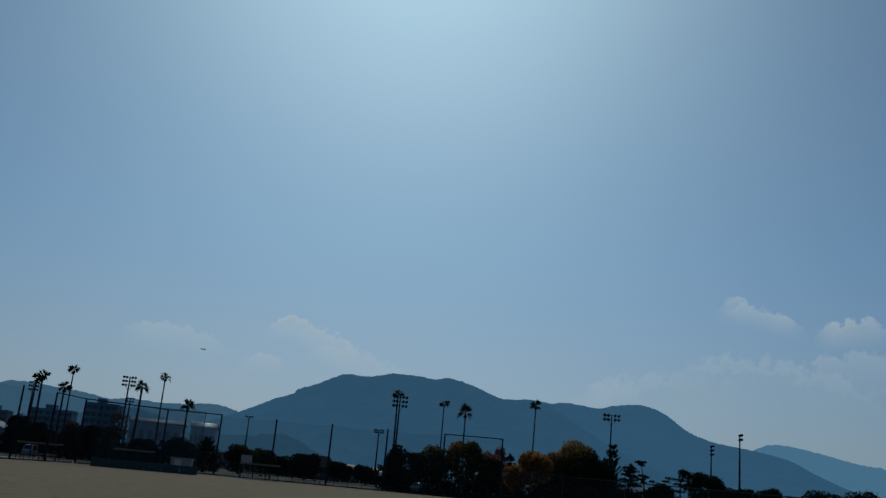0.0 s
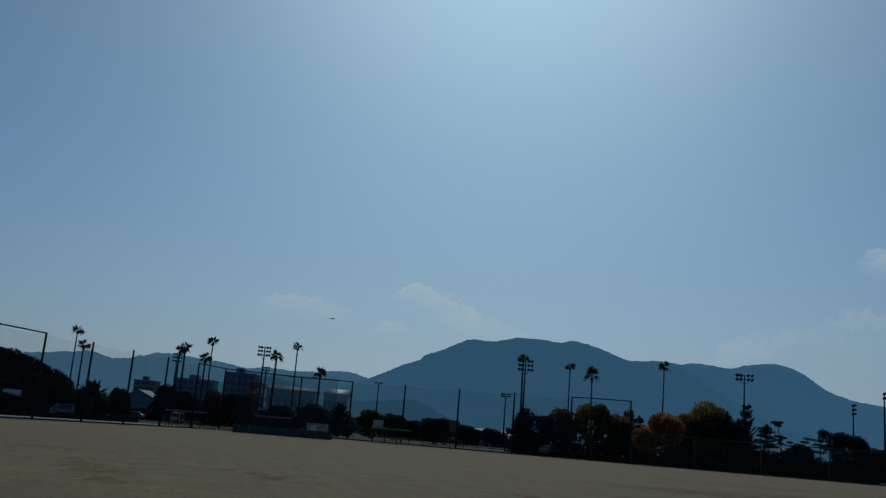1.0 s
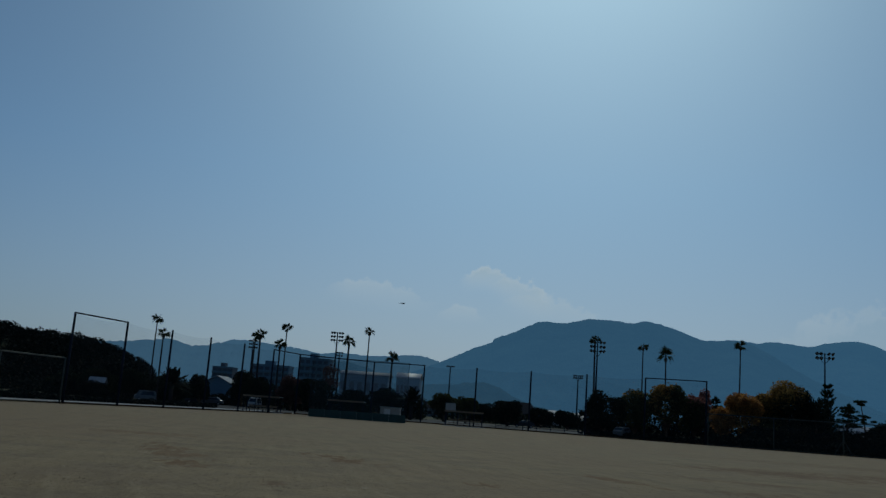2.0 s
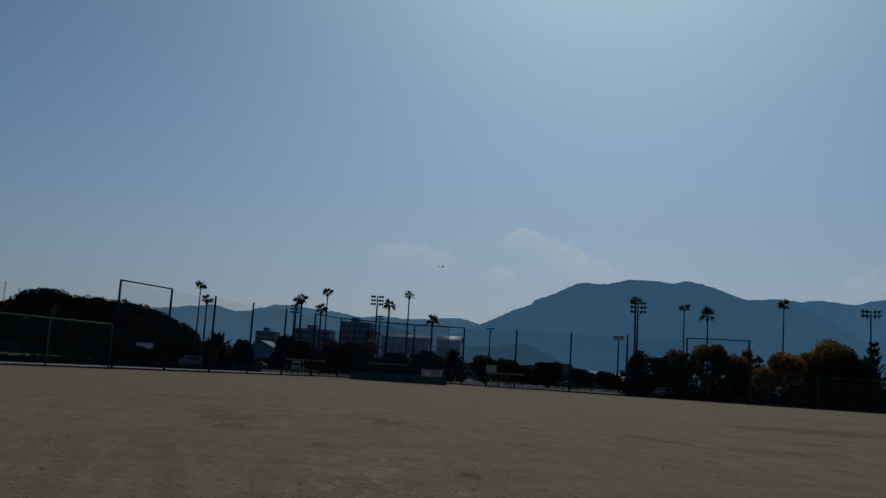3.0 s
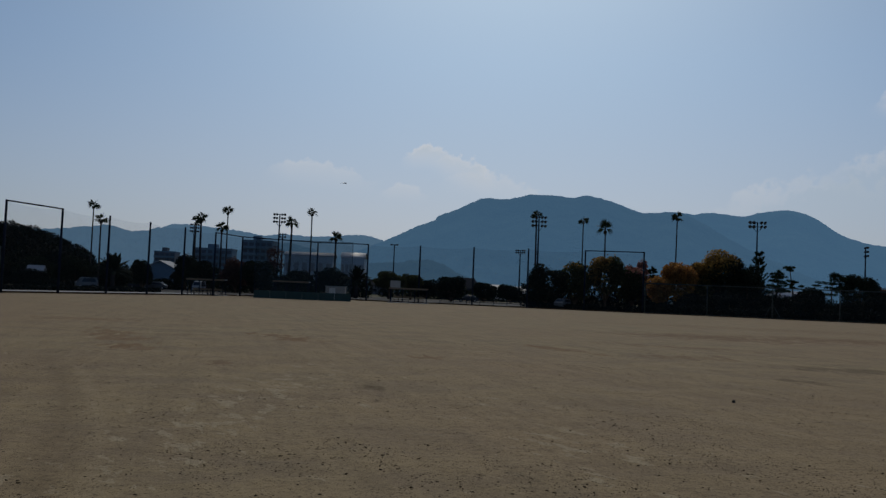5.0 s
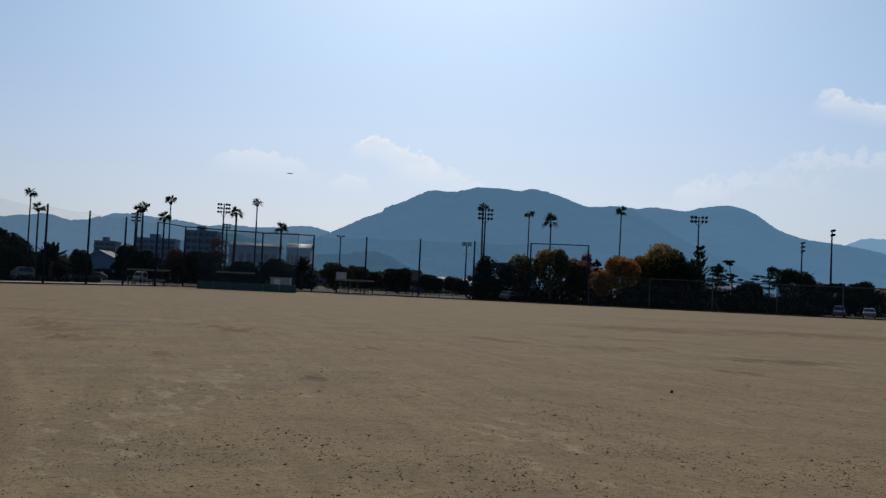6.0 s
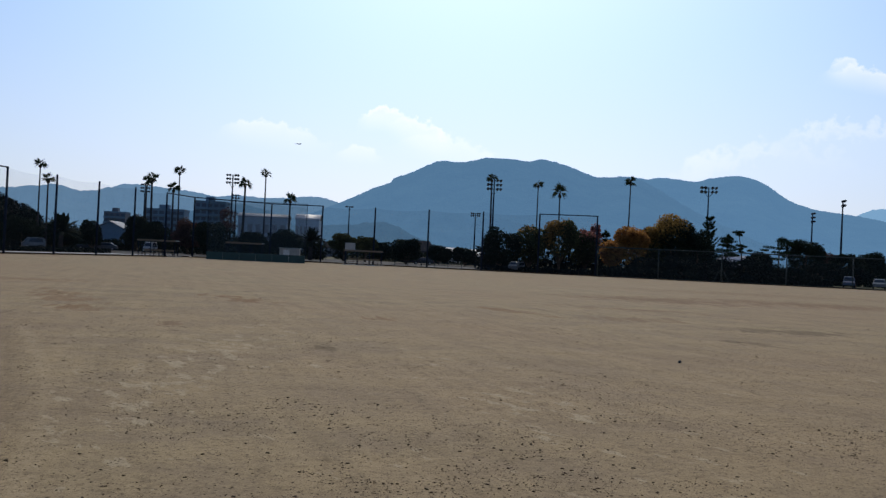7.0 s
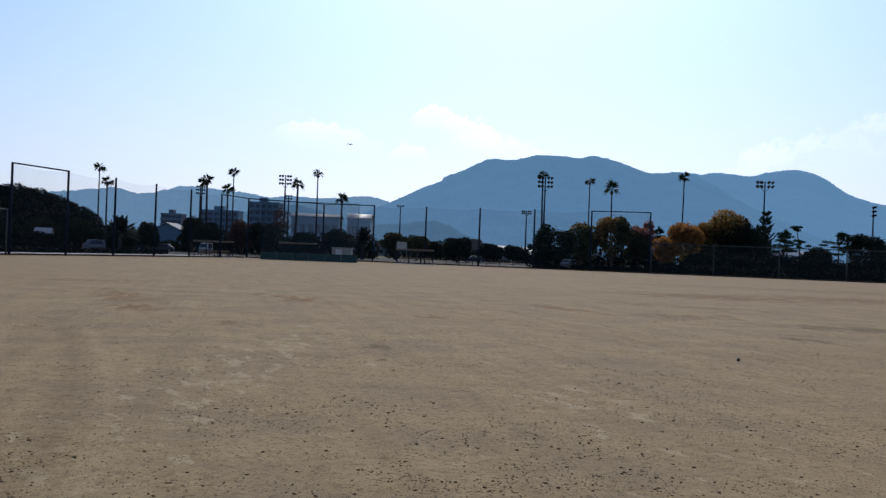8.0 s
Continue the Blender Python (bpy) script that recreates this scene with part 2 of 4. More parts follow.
SAND = sand_ground()
EARTH = plain("dry_grass_earth", (0.10, 0.095, 0.05), 0.95, vary=0.5, scale=0.4, bump=0.05)
ASPHALT = plain("worn_asphalt", (0.048, 0.048, 0.050), 0.85, vary=0.3, scale=0.6, bump=0.01)
CONCRETE = plain("pale_concrete", (0.40, 0.39, 0.37), 0.85, vary=0.2, scale=1.5, bump=0.005)
CLOD = plain("earth_clod", (0.066, 0.042, 0.024), 0.95, vary=0.4, scale=20)
STEEL = plain("dark_painted_steel", (0.011, 0.019, 0.034), 0.85, 0.0, 0.3, 2.0)
FENCEGREY = plain("weathered_green_steel", (0.034, 0.048, 0.044), 0.7, 0.1, 0.25, 2.0)
GALV = plain("galvanised_steel", (0.30, 0.32, 0.33), 0.5, 0.7, 0.2, 4.0)
BARK = plain("bark", (0.09, 0.065, 0.045), 0.9, vary=0.4, scale=6, bump=0.02)
PALMBARK = plain("palm_trunk", (0.048, 0.044, 0.042), 0.9, vary=0.4, scale=5, bump=0.02)
GREEN = leafy("evergreen_leaves", (0.012, 0.019, 0.014), (0.026, 0.037, 0.021), 0.12, 1.0)
OLIVE = leafy("olive_leaves", (0.026, 0.034, 0.014), (0.095, 0.095, 0.036), 0.3)
ORANGE = leafy("orange_autumn_leaves", (0.14, 0.062, 0.026), (0.52, 0.265, 0.085), 0.58)
YELLOW = leafy("yellowing_leaves", (0.10, 0.066, 0.026), (0.48, 0.29, 0.085), 0.58)
PINK = leafy("reddish_pink_leaves", (0.11, 0.052, 0.046), (0.40, 0.18, 0.15), 0.58)
# bush leaves darkened so their colour holds the shade beneath the trees
SHADEGREEN = leafy("shaded_bush_leaves", (0.010, 0.016, 0.014), (0.015, 0.022, 0.017), 0.05, 1.0)
RED = leafy("red_autumn_leaves", (0.04, 0.022, 0.019), (0.14, 0.075, 0.062), 0.35)
PINE = leafy("pine_needles", (0.015, 0.03, 0.014), (0.04, 0.065, 0.03), 0.12)
FROND = leafy("palm_fronds", (0.018, 0.028, 0.014), (0.05, 0.068, 0.032), 0.2, 0.7)
DEADFROND = leafy("dry_fronds", (0.05, 0.04, 0.026), (0.12, 0.095, 0.06), 0.2)
NET = netting("black_netting", (0.03, 0.035, 0.04), 0.10)
DENSENET = netting("dense_green_netting", (0.025, 0.05, 0.06), 0.24)
CHAIN = netting("chain_link", (0.05, 0.06, 0.06), 0.12)
TEAL = plain("teal_padding", (0.010, 0.046, 0.042), 0.6, vary=0.25, scale=1.2)
WHITE = plain("white_paint", (0.72, 0.73, 0.74), 0.4, vary=0.06)
# silver darkened: the shade on the parked cars is put into the paint
SILVER = plain("shaded_silver_paint", (0.085, 0.095, 0.107), 0.3, 0.6, 0.05)
DARKCAR = plain("dark_car_paint", (0.03, 0.035, 0.045), 0.25, 0.3, 0.1)
BLUECAR = plain("blue_car_paint", (0.03, 0.055, 0.10), 0.3, 0.3, 0.1)
GLASS = plain("dark_window_glass", (0.03, 0.038, 0.048), 0.12, 0.0, 0.1)
RUBBER = plain("tyre_rubber", (0.02, 0.02, 0.02), 0.85)
TAILRED = plain("red_lamp_lens", (0.30, 0.02, 0.015), 0.25)
LENS = plain("lamp_lens", (0.13, 0.14, 0.15), 0.15, 0.3)
# plaster and tile carry a blue tint in place of distance haze
PLASTER = plain("grey_plaster", (0.25, 0.28, 0.32), 0.85, vary=0.15, scale=0.4)
TILEWALL = plain("hazy_tile_wall", (0.15, 0.165, 0.19), 0.8, vary=0.15, scale=0.4)
ROOFTILE = plain("dark_roof_tiles", (0.02, 0.026, 0.037), 0.9, vary=0.3, scale=1.2)
ROOFMETAL = plain("pale_metal_roof", (0.5, 0.51, 0.53), 0.6, 0.2, 0.1, 0.5)
# window, cladding and render colours washed blue to imitate distance haze
WINDOWGREY = plain("hazy_window_glass", (0.075, 0.105, 0.14), 0.6)
HALLWALL = plain("haze_pale_cladding", (0.33, 0.41, 0.49), 0.85, vary=0.12, scale=0.2)
HAZEWALL = plain("haze_blue_render", (0.145, 0.225, 0.30), 0.85, vary=0.15, scale=0.3)
DARKWALL = plain("dark_boarded_wall", (0.04, 0.05, 0.068), 0.85, vary=0.25, scale=0.8)
DULLROOF = plain("dull_metal_roof", (0.24, 0.28, 0.33), 0.75, 0.0, 0.15, 0.4)
# white car paint, its shade likewise put into the colour
CARWHITE = plain("shaded_white_paint", (0.25, 0.26, 0.27), 0.35, 0.0, 0.05)
WOOD = plain("weathered_wood", (0.22, 0.17, 0.12), 0.85, vary=0.3, scale=5)


# ---- building blocks ----
class Geo:
    """Collects plain geometry for one mesh."""

    def __init__(self):
        self.v, self.f = [], []

    def add(self, verts, faces, m=None):
        k = len(self.v)
        self.v += [tuple(m @ Vector(v)) if m else tuple(v) for v in verts]
        self.f += [tuple(i + k for i in f) for f in faces]
        return self

    def box(self, x0, y0, z0, x1, y1, z1, m=None):
        v = [(x, y, z) for z in (z0, z1) for x, y in ((x0, y0), (x1, y0), (x1, y1), (x0, y1))]
        return self.add(v, [(0, 3, 2, 1), (4, 5, 6, 7), (0, 1, 5, 4), (1, 2, 6, 5), (2, 3, 7, 6), (3, 0, 4, 7)], m)

    def tube(self, points, radii, sides=8):
        pts = [Vector(p) for p in points]
        rings = []
        for i, p in enumerate(pts):
            d = (pts[min(i + 1, len(pts) - 1)] - pts[max(i - 1, 0)]).normalized()
            u = d.cross(Vector((0, 1, 0.2)) if abs(d.y) < 0.9 else Vector((1, 0, 0))).normalized()
            w = d.cross(u)
            r = radii[i] if isinstance(radii, (list, tuple)) else radii
            rings.append([p + r * (math.cos(t) * u + math.sin(t) * w) for t in (2 * math.pi * k / sides for k in range(sides))])
        v = [q for ring in rings for q in ring]
        f = [(i * sides + k, i * sides + (k + 1) % sides, (i + 1) * sides + (k + 1) % sides, (i + 1) * sides + k)
             for i in range(len(pts) - 1) for k in range(sides)]
        f += [tuple(range(sides))[::-1], tuple(range(len(v) - sides, len(v)))]
        return self.add(v, f)

    def mesh(self, name, mat, smooth=False):
        me = bpy.data.meshes.new(name)
        me.from_pydata(self.v, [], self.f)
        me.materials.append(mat)
        if smooth:
            me.polygons.foreach_set("use_smooth", [True] * len(me.polygons))
        me.update()
        return me


def part(name, geo, mat, parent=None, label="", smooth=False, m=None):
    ob = new(name, geo.mesh(name, mat, smooth) if isinstance(geo, Geo) else geo)
    if parent:
        ob.parent = parent
    if m:
        ob.matrix_basis = m
    return tagged(ob, label) if label else ob


def thing(name, x, y, z=0.0, turn=0.0, label="", category="", group="", kind=""):
    ob = new(name)
    ob.empty_display_size = 0.3
    ob.matrix_basis = pose(x, y, z, 0, 0, turn)
    return tagged(ob, label, category, group, kind)


def curve_at(pairs, x):
    """Smooth curve through (place, height) pairs."""
    if x <= pairs[0][0]:
        return pairs[0][1]
    for i in range(len(pairs) - 1):
        (x0, y0), (x1, y1) = pairs[i], pairs[i + 1]
        if x <= x1:
            xa, ya = pairs[max(i - 1, 0)]
            xb, yb = pairs[min(i + 2, len(pairs) - 1)]
            h, s = x1 - x0, (x - x0) / (x1 - x0)
            m0, m1 = (y1 - ya) / (x1 - xa) * h, (yb - y0) / (xb - x0) * h
            return (2 * s ** 3 - 3 * s * s + 1) * y0 + (s ** 3 - 2 * s * s + s) * m0 + (3 * s * s - 2 * s ** 3) * y1 + (s ** 3 - s * s) * m1
    return pairs[-1][1]


# ---- ground ----
def sheet(name, outline, z, mat, label, kind="structure"):
    g = Geo().add([(x, y, z) for x, y in outline], [tuple(range(len(outline)))])
    return tagged(part(name, g, mat), label, name.replace("_", " "), kind=kind)


sheet("ground", [(4700 * math.cos(t), 4700 * math.sin(t)) for t in (2 * math.pi * k / 64 for k in range(80))], -0.06, EARTH,
      "dry earth and grass reaching to the hills")
sheet("road", [(-95, 60), (-66, 150), (-60, 215), (28, 205), (24, 150), (16, 134), (-26, 140), (-33, 124), (-52, 62)], -0.03, ASPHALT, "worn asphalt car park behind the fence")
sheet("pavement", [(-47, 40), (-40.6, 78), (-31.5, 126), (-22, 135.5), (15, 126.4), (14.9, 129), (-25.5, 143), (-39, 130), (-49.5, 80), (-56, 40)], -0.015, CONCRETE,
      "pale concrete path along the fence")


def field():
    """The playing field: a fine uneven sheet close by, coarse further off."""
    xs = sorted({round(v, 3) for v in [*np.linspace(-75, -9, 34), *np.linspace(-9, 9, 121), *np.linspace(9, 90, 40)]})
    ys = sorted({round(v, 3) for v in [*np.linspace(-60, 3, 22), *np.linspace(3, 16, 131), *np.linspace(16, 40, 81), *np.linspace(40, 134, 60)]})
    g = Geo()
    left = lambda y: -38.9 - (79.5 - y) * 0.2547
    back = lambda x: 127.4 - x * 0.2533
    for y in ys:
        for x in xs:
            x1 = max(x, left(y) if y > 20 else -75)
            y1 = min(y, back(x1))
            h = 0.022 * noise.noise((x1 * 0.9, y1 * 0.9, 0)) + 0.012 * noise.noise((x1 * 3.1, y1 * 3.1, 4)) if y1 < 45 else 0.0
            g.v.append((x1, y1, h))
    w = len(xs)
    g.f = [(j * w + i, j * w + i + 1, (j + 1) * w + i + 1, (j + 1) * w + i) for j in range(len(ys) - 1) for i in range(w - 1)]
    return tagged(part("field", g, SAND, smooth=True), "bare sandy sports field with reddish damp patches", "sports field", kind="structure")


field()


# ---- mountains and hills far off ----
def range_of_hills(name, ridge, reach, depth, mat, label, rough, step=0.12, seed=0.0, rows=26):
    """A wooded ridge: ridge gives its height in degrees over the plain by bearing; its slopes are gullied."""
    a0, a1 = ridge[0][0], ridge[-1][0]
    bearings = np.arange(a0, a1 + step, step)
    g = Geo()
    for j in range(rows + 6):
        s = j / rows
        for b in bearings:
            top = math.tan(radians(max(0.02, curve_at(ridge, b)))) * reach
            r = reach - depth * (1 - s)
            x, y = r * math.sin(radians(b)), r * math.cos(radians(b))
            if s <= 1:
                z = top * (s ** 0.8 * 0.55 + 0.45 * s * s) * r / reach
                gully = abs(noise.noise((x * 0.0035 + seed, y * 0.0018, 1.7))) - 0.25 + 0.5 * abs(noise.noise((x * 0.011, y * 0.005 + seed, 4.1))) - 0.12
                z += gully * top * 0.5 * s * (1 - s) * 2
            else:
                z = top * (1 - 0.25 * (s - 1) * rows / 6)
            z += rough * (noise.noise((x * 0.06 + seed, y * 0.06, 0)) + 0.6 * noise.noise((x * 0.17, y * 0.17, seed)) + 0.5 * noise.noise((x * 0.4, y * 0.4, seed))) * min(1, s * 3)
            g.v.append((x, y, z - 1.0))
    w = len(bearings)
    g.f = [(j * w + i, j * w + i + 1, (j + 1) * w + i + 1, (j + 1) * w + i) for j in range(rows + 5) for i in range(w - 1)]
    return tagged(part(name, g, mat, smooth=True), label, "mountain", kind="structure")


# colour of the haze that the far slopes emit
HAZE_GLOW = (0.100, 0.228, 0.415)
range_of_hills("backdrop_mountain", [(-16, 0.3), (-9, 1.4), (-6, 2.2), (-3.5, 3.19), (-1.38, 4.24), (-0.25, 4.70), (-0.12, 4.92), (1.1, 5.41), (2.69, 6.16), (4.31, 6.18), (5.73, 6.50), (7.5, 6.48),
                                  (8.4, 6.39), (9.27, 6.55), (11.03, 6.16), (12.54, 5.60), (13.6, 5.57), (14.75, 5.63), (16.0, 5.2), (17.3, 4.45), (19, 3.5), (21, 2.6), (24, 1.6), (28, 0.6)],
               2400, 1300, far_forest("hazy_mountain_forest", (0.024, 0.036, 0.03), HAZE_GLOW, 1.0), "broad wooded mountain, blue with haze", 1.8, 0.07)
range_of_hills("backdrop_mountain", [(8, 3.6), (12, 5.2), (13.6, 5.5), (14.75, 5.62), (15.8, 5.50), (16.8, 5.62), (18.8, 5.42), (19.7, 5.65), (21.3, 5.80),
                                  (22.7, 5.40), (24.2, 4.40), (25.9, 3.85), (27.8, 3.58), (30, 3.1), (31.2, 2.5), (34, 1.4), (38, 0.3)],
               3000, 1300, far_forest("hazy_peak_forest", (0.024, 0.036, 0.03), HAZE_GLOW, 1.13), "rounded wooded peak, blue with haze", 2.0, 0.07, 3.0)
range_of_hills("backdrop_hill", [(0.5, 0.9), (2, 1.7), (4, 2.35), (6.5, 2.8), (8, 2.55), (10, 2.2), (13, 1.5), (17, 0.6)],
               1700, 350, far_forest("hazy_spur_forest", (0.024, 0.036, 0.03), HAZE_GLOW, 0.96), "low wooded spur of the mountain", 2.4, 0.08, 21.0)
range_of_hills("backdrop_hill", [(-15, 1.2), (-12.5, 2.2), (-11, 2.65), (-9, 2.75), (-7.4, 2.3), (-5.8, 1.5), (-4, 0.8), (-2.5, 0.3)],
               1500, 350, far_forest("hazy_knoll_forest", (0.024, 0.036, 0.03), HAZE_GLOW, 0.82), "wooded hill behind pale halls", 2.4, 0.08, 31.0)
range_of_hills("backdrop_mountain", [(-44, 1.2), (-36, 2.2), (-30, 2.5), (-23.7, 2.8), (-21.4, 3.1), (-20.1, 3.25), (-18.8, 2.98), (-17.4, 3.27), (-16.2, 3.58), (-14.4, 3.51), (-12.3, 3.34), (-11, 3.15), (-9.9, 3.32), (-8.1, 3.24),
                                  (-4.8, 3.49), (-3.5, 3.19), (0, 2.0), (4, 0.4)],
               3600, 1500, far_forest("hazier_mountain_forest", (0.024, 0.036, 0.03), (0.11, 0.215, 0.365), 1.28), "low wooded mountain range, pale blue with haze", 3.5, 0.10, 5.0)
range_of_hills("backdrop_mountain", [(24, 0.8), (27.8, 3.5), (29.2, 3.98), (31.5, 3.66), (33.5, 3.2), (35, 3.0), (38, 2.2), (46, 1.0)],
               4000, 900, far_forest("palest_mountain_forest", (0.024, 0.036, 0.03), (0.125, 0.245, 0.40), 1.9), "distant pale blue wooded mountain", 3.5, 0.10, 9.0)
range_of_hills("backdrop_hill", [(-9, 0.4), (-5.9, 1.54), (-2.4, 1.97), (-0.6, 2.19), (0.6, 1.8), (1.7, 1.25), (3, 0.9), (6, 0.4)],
               1300, 400, far_forest("hazy_hill_forest", (0.025, 0.032, 0.018), HAZE_GLOW, 0.74), "low wooded hill at the mountain's foot", 2.0, 0.08, 12.0)


# ---- clouds ----
def clouds():
    """Thin cumulus low over the hills, far behind everything."""
    r, g, uv = 4500.0, Geo(), []
    az, el = np.arange(-32, 50.1, 2.0), np.arange(1.0, 17.1, 2.0)
    for e1 in el:
        for a1 in az:
            g.v.append((r * math.sin(radians(a1)), r * math.cos(radians(a1)), r * math.tan(radians(e1))))
            uv.append((a1, e1))
    w = len(az)
    g.f = [(j * w + i, j * w + i + 1, (j + 1) * w + i + 1, (j + 1) * w + i) for j in range(len(el) - 1) for i in range(w - 1)]
    m, n, l, p = nodes_of("thin_cloud")
    me = g.mesh("cloud_sheet", m, True)
    layer = me.uv_layers.new(name="bearing")
    for lp in me.loops:
        layer.data[lp.index].uv = uv[lp.vertex_index]
    src = n.new("ShaderNodeUVMap")
    src.uv_map = "bearing"
    puff = noise_node(n, l, 1.15, 7, 0.56, src.outputs[0])
    lump = noise_node(n, l, 0.45, 3, 0.5, src.outputs[0])
    wisp = noise_node(n, l, 0.22, 6, 0.6, src.outputs[0])
    torn = math_node(n, l, "SUBTRACT", math_node(n, l, "ADD", puff, math_node(n, l, "MULTIPLY", lump, 0.5)), 0.75)
    total, colour = None, None
    # sunlit tops and shaded bellies are put into the emitted colour
    lit, shade = (1.08, 1.03, 1.05), (0.62, 0.71, 0.80)
    # bearing, height, half width, half height, tilt, density, raggedness: a bright billowing edge on top, grey and thinning out below
    for a1, e1, ra, re, turn, amt, rag in ((29.0, 7.6, 6.5, 2.0, -6, 0.34, 1.7), (22.5, 6.4, 6.0, 1.8, 4, 0.26, 1.7), (33.5, 8.6, 3.0, 1.3, 0, 0.30, 1.8),
                                           (33.6, 10.8, 2.0, 0.9, 4, 0.62, 2.4), (28.4, 11.6, 2.3, 0.8, -13, 0.60, 2.2), (26.9, 12.3, 0.8, 0.65, 0, 0.58, 2.0),
                                           (-7.6, 7.4, 3.2, 0.9, -4, 0.34, 2.2), (-2.4, 6.5, 1.4, 0.6, 0, 0.35, 2.2), (3.8, 7.0, 3.4, 1.0, -12, 0.34, 2.4),
                                           (1.6, 8.1, 1.9, 0.95, -20, 0.66, 2.2), (-0.9, 8.9, 1.5, 0.8, 4, 0.74, 2.2)):
        q = n.new("ShaderNodeMapping")
        q.vector_type = "TEXTURE"
        q.inputs["Location"].default_value, q.inputs["Rotation"].default_value = (a1, e1, 0), (0, 0, radians(turn))
        q.inputs["Scale"].default_value = (ra, re, 1)
        l.new(src.outputs[0], q.inputs["Vector"])
        uv2 = n.new("ShaderNodeSeparateXYZ")
        l.new(q.outputs[0], uv2.inputs[0])
        edge = math_node(n, l, "SUBTRACT", 0.75, math_node(n, l, "MULTIPLY", math_node(n, l, "MULTIPLY", uv2.outputs[0], uv2.outputs[0]), 0.9))
        edge = math_node(n, l, "ADD", edge, math_node(n, l, "MULTIPLY", torn, rag))
        depth = math_node(n, l, "SUBTRACT", edge, uv2.outputs[1])
        one = math_node(n, l, "MULTIPLY", depth, 3.2, True)
        fade = math_node(n, l, "MULTIPLY", math_node(n, l, "ADD", uv2.outputs[1], 1.5), 0.5, True)
        side = math_node(n, l, "MULTIPLY", math_node(n, l, "SUBTRACT", 1.25, math_node(n, l, "ABSOLUTE", uv2.outputs[0])), 1.6, True)
        one = math_node(n, l, "MULTIPLY", math_node(n, l, "MULTIPLY", one, math_node(n, l, "POWER", fade, 1.4)), math_node(n, l, "MULTIPLY", side, amt))
        here = mix_node(n, l, math_node(n, l, "MULTIPLY", math_node(n, l, "SUBTRACT", depth, 0.10, True), 1.9, True), lit, shade)
        colour = mix_node(n, l, one, colour, here) if total else here
        total = math_node(n, l, "SUBTRACT", math_node(n, l, "ADD", total, one), math_node(n, l, "MULTIPLY", total, one)) if total else one
    em = n.new("ShaderNodeEmission")
    em.inputs["Strength"].default_value = 1.65
    l.new(colour, em.inputs["Color"])
    tr = n.new("ShaderNodeBsdfTransparent")
    mx = n.new("ShaderNodeMixShader")
    l.new(math_node(n, l, "MULTIPLY", total, math_node(n, l, "ADD", wisp, 0.25), True), mx.inputs[0])
    l.new(tr.outputs[0], mx.inputs[1])
    l.new(em.outputs[0], mx.inputs[2])
    l.new(mx.outputs[0], n["Material Output"].inputs["Surface"])
    ob = tagged(new("backdrop_clouds", me), "thin white cumulus clouds in a hazy blue sky", "clouds", kind="structure")
    return ob


clouds()


# ---- trees ----
def leaf_cloud(lobes, count, size, seed, droop=0.0, flat=1.0):
    """Many small leaf clumps over a set of lobes (centre, radii)."""
    rng = np.random.default_rng(seed)
    areas = np.array([rx * ry + ry * rz + rx * rz for _, (rx, ry, rz) in lobes])
    pick = rng.choice(len(lobes), count, p=areas / areas.sum())
    d = rng.normal(size=(count, 3))
    d /= np.linalg.norm(d, axis=1)[:, None]
    rad = 0.62 + 0.42 * rng.random(count) ** 0.6
    rad += 0.22 * rng.random(count) * (rng.random(count) < 0.14)
    c = np.array([l[0] for l in lobes])[pick]
    s = np.array([l[1] for l in lobes])[pick]
    centre = c + d * s * rad[:, None]
    u = rng.normal(size=(count, 3))
    u[:, 2] = u[:, 2] * flat - droop
    u /= np.linalg.norm(u, axis=1)[:, None]
    w = np.cross(u, rng.normal(size=(count, 3)))
    w /= np.linalg.norm(w, axis=1)[:, None]
    sz = size * (0.55 + 0.9 * rng.random(count))[:, None]
    quad = np.stack([centre - u * sz, centre + w * sz * 0.62, centre + u * sz * 1.1, centre - w * sz * 0.55], 1)
    g = Geo()
    g.v = [tuple(p) for p in quad.reshape(-1, 3)]
    g.f = [(4 * i, 4 * i + 1, 4 * i + 2, 4 * i + 3) for i in range(count)]
    return g


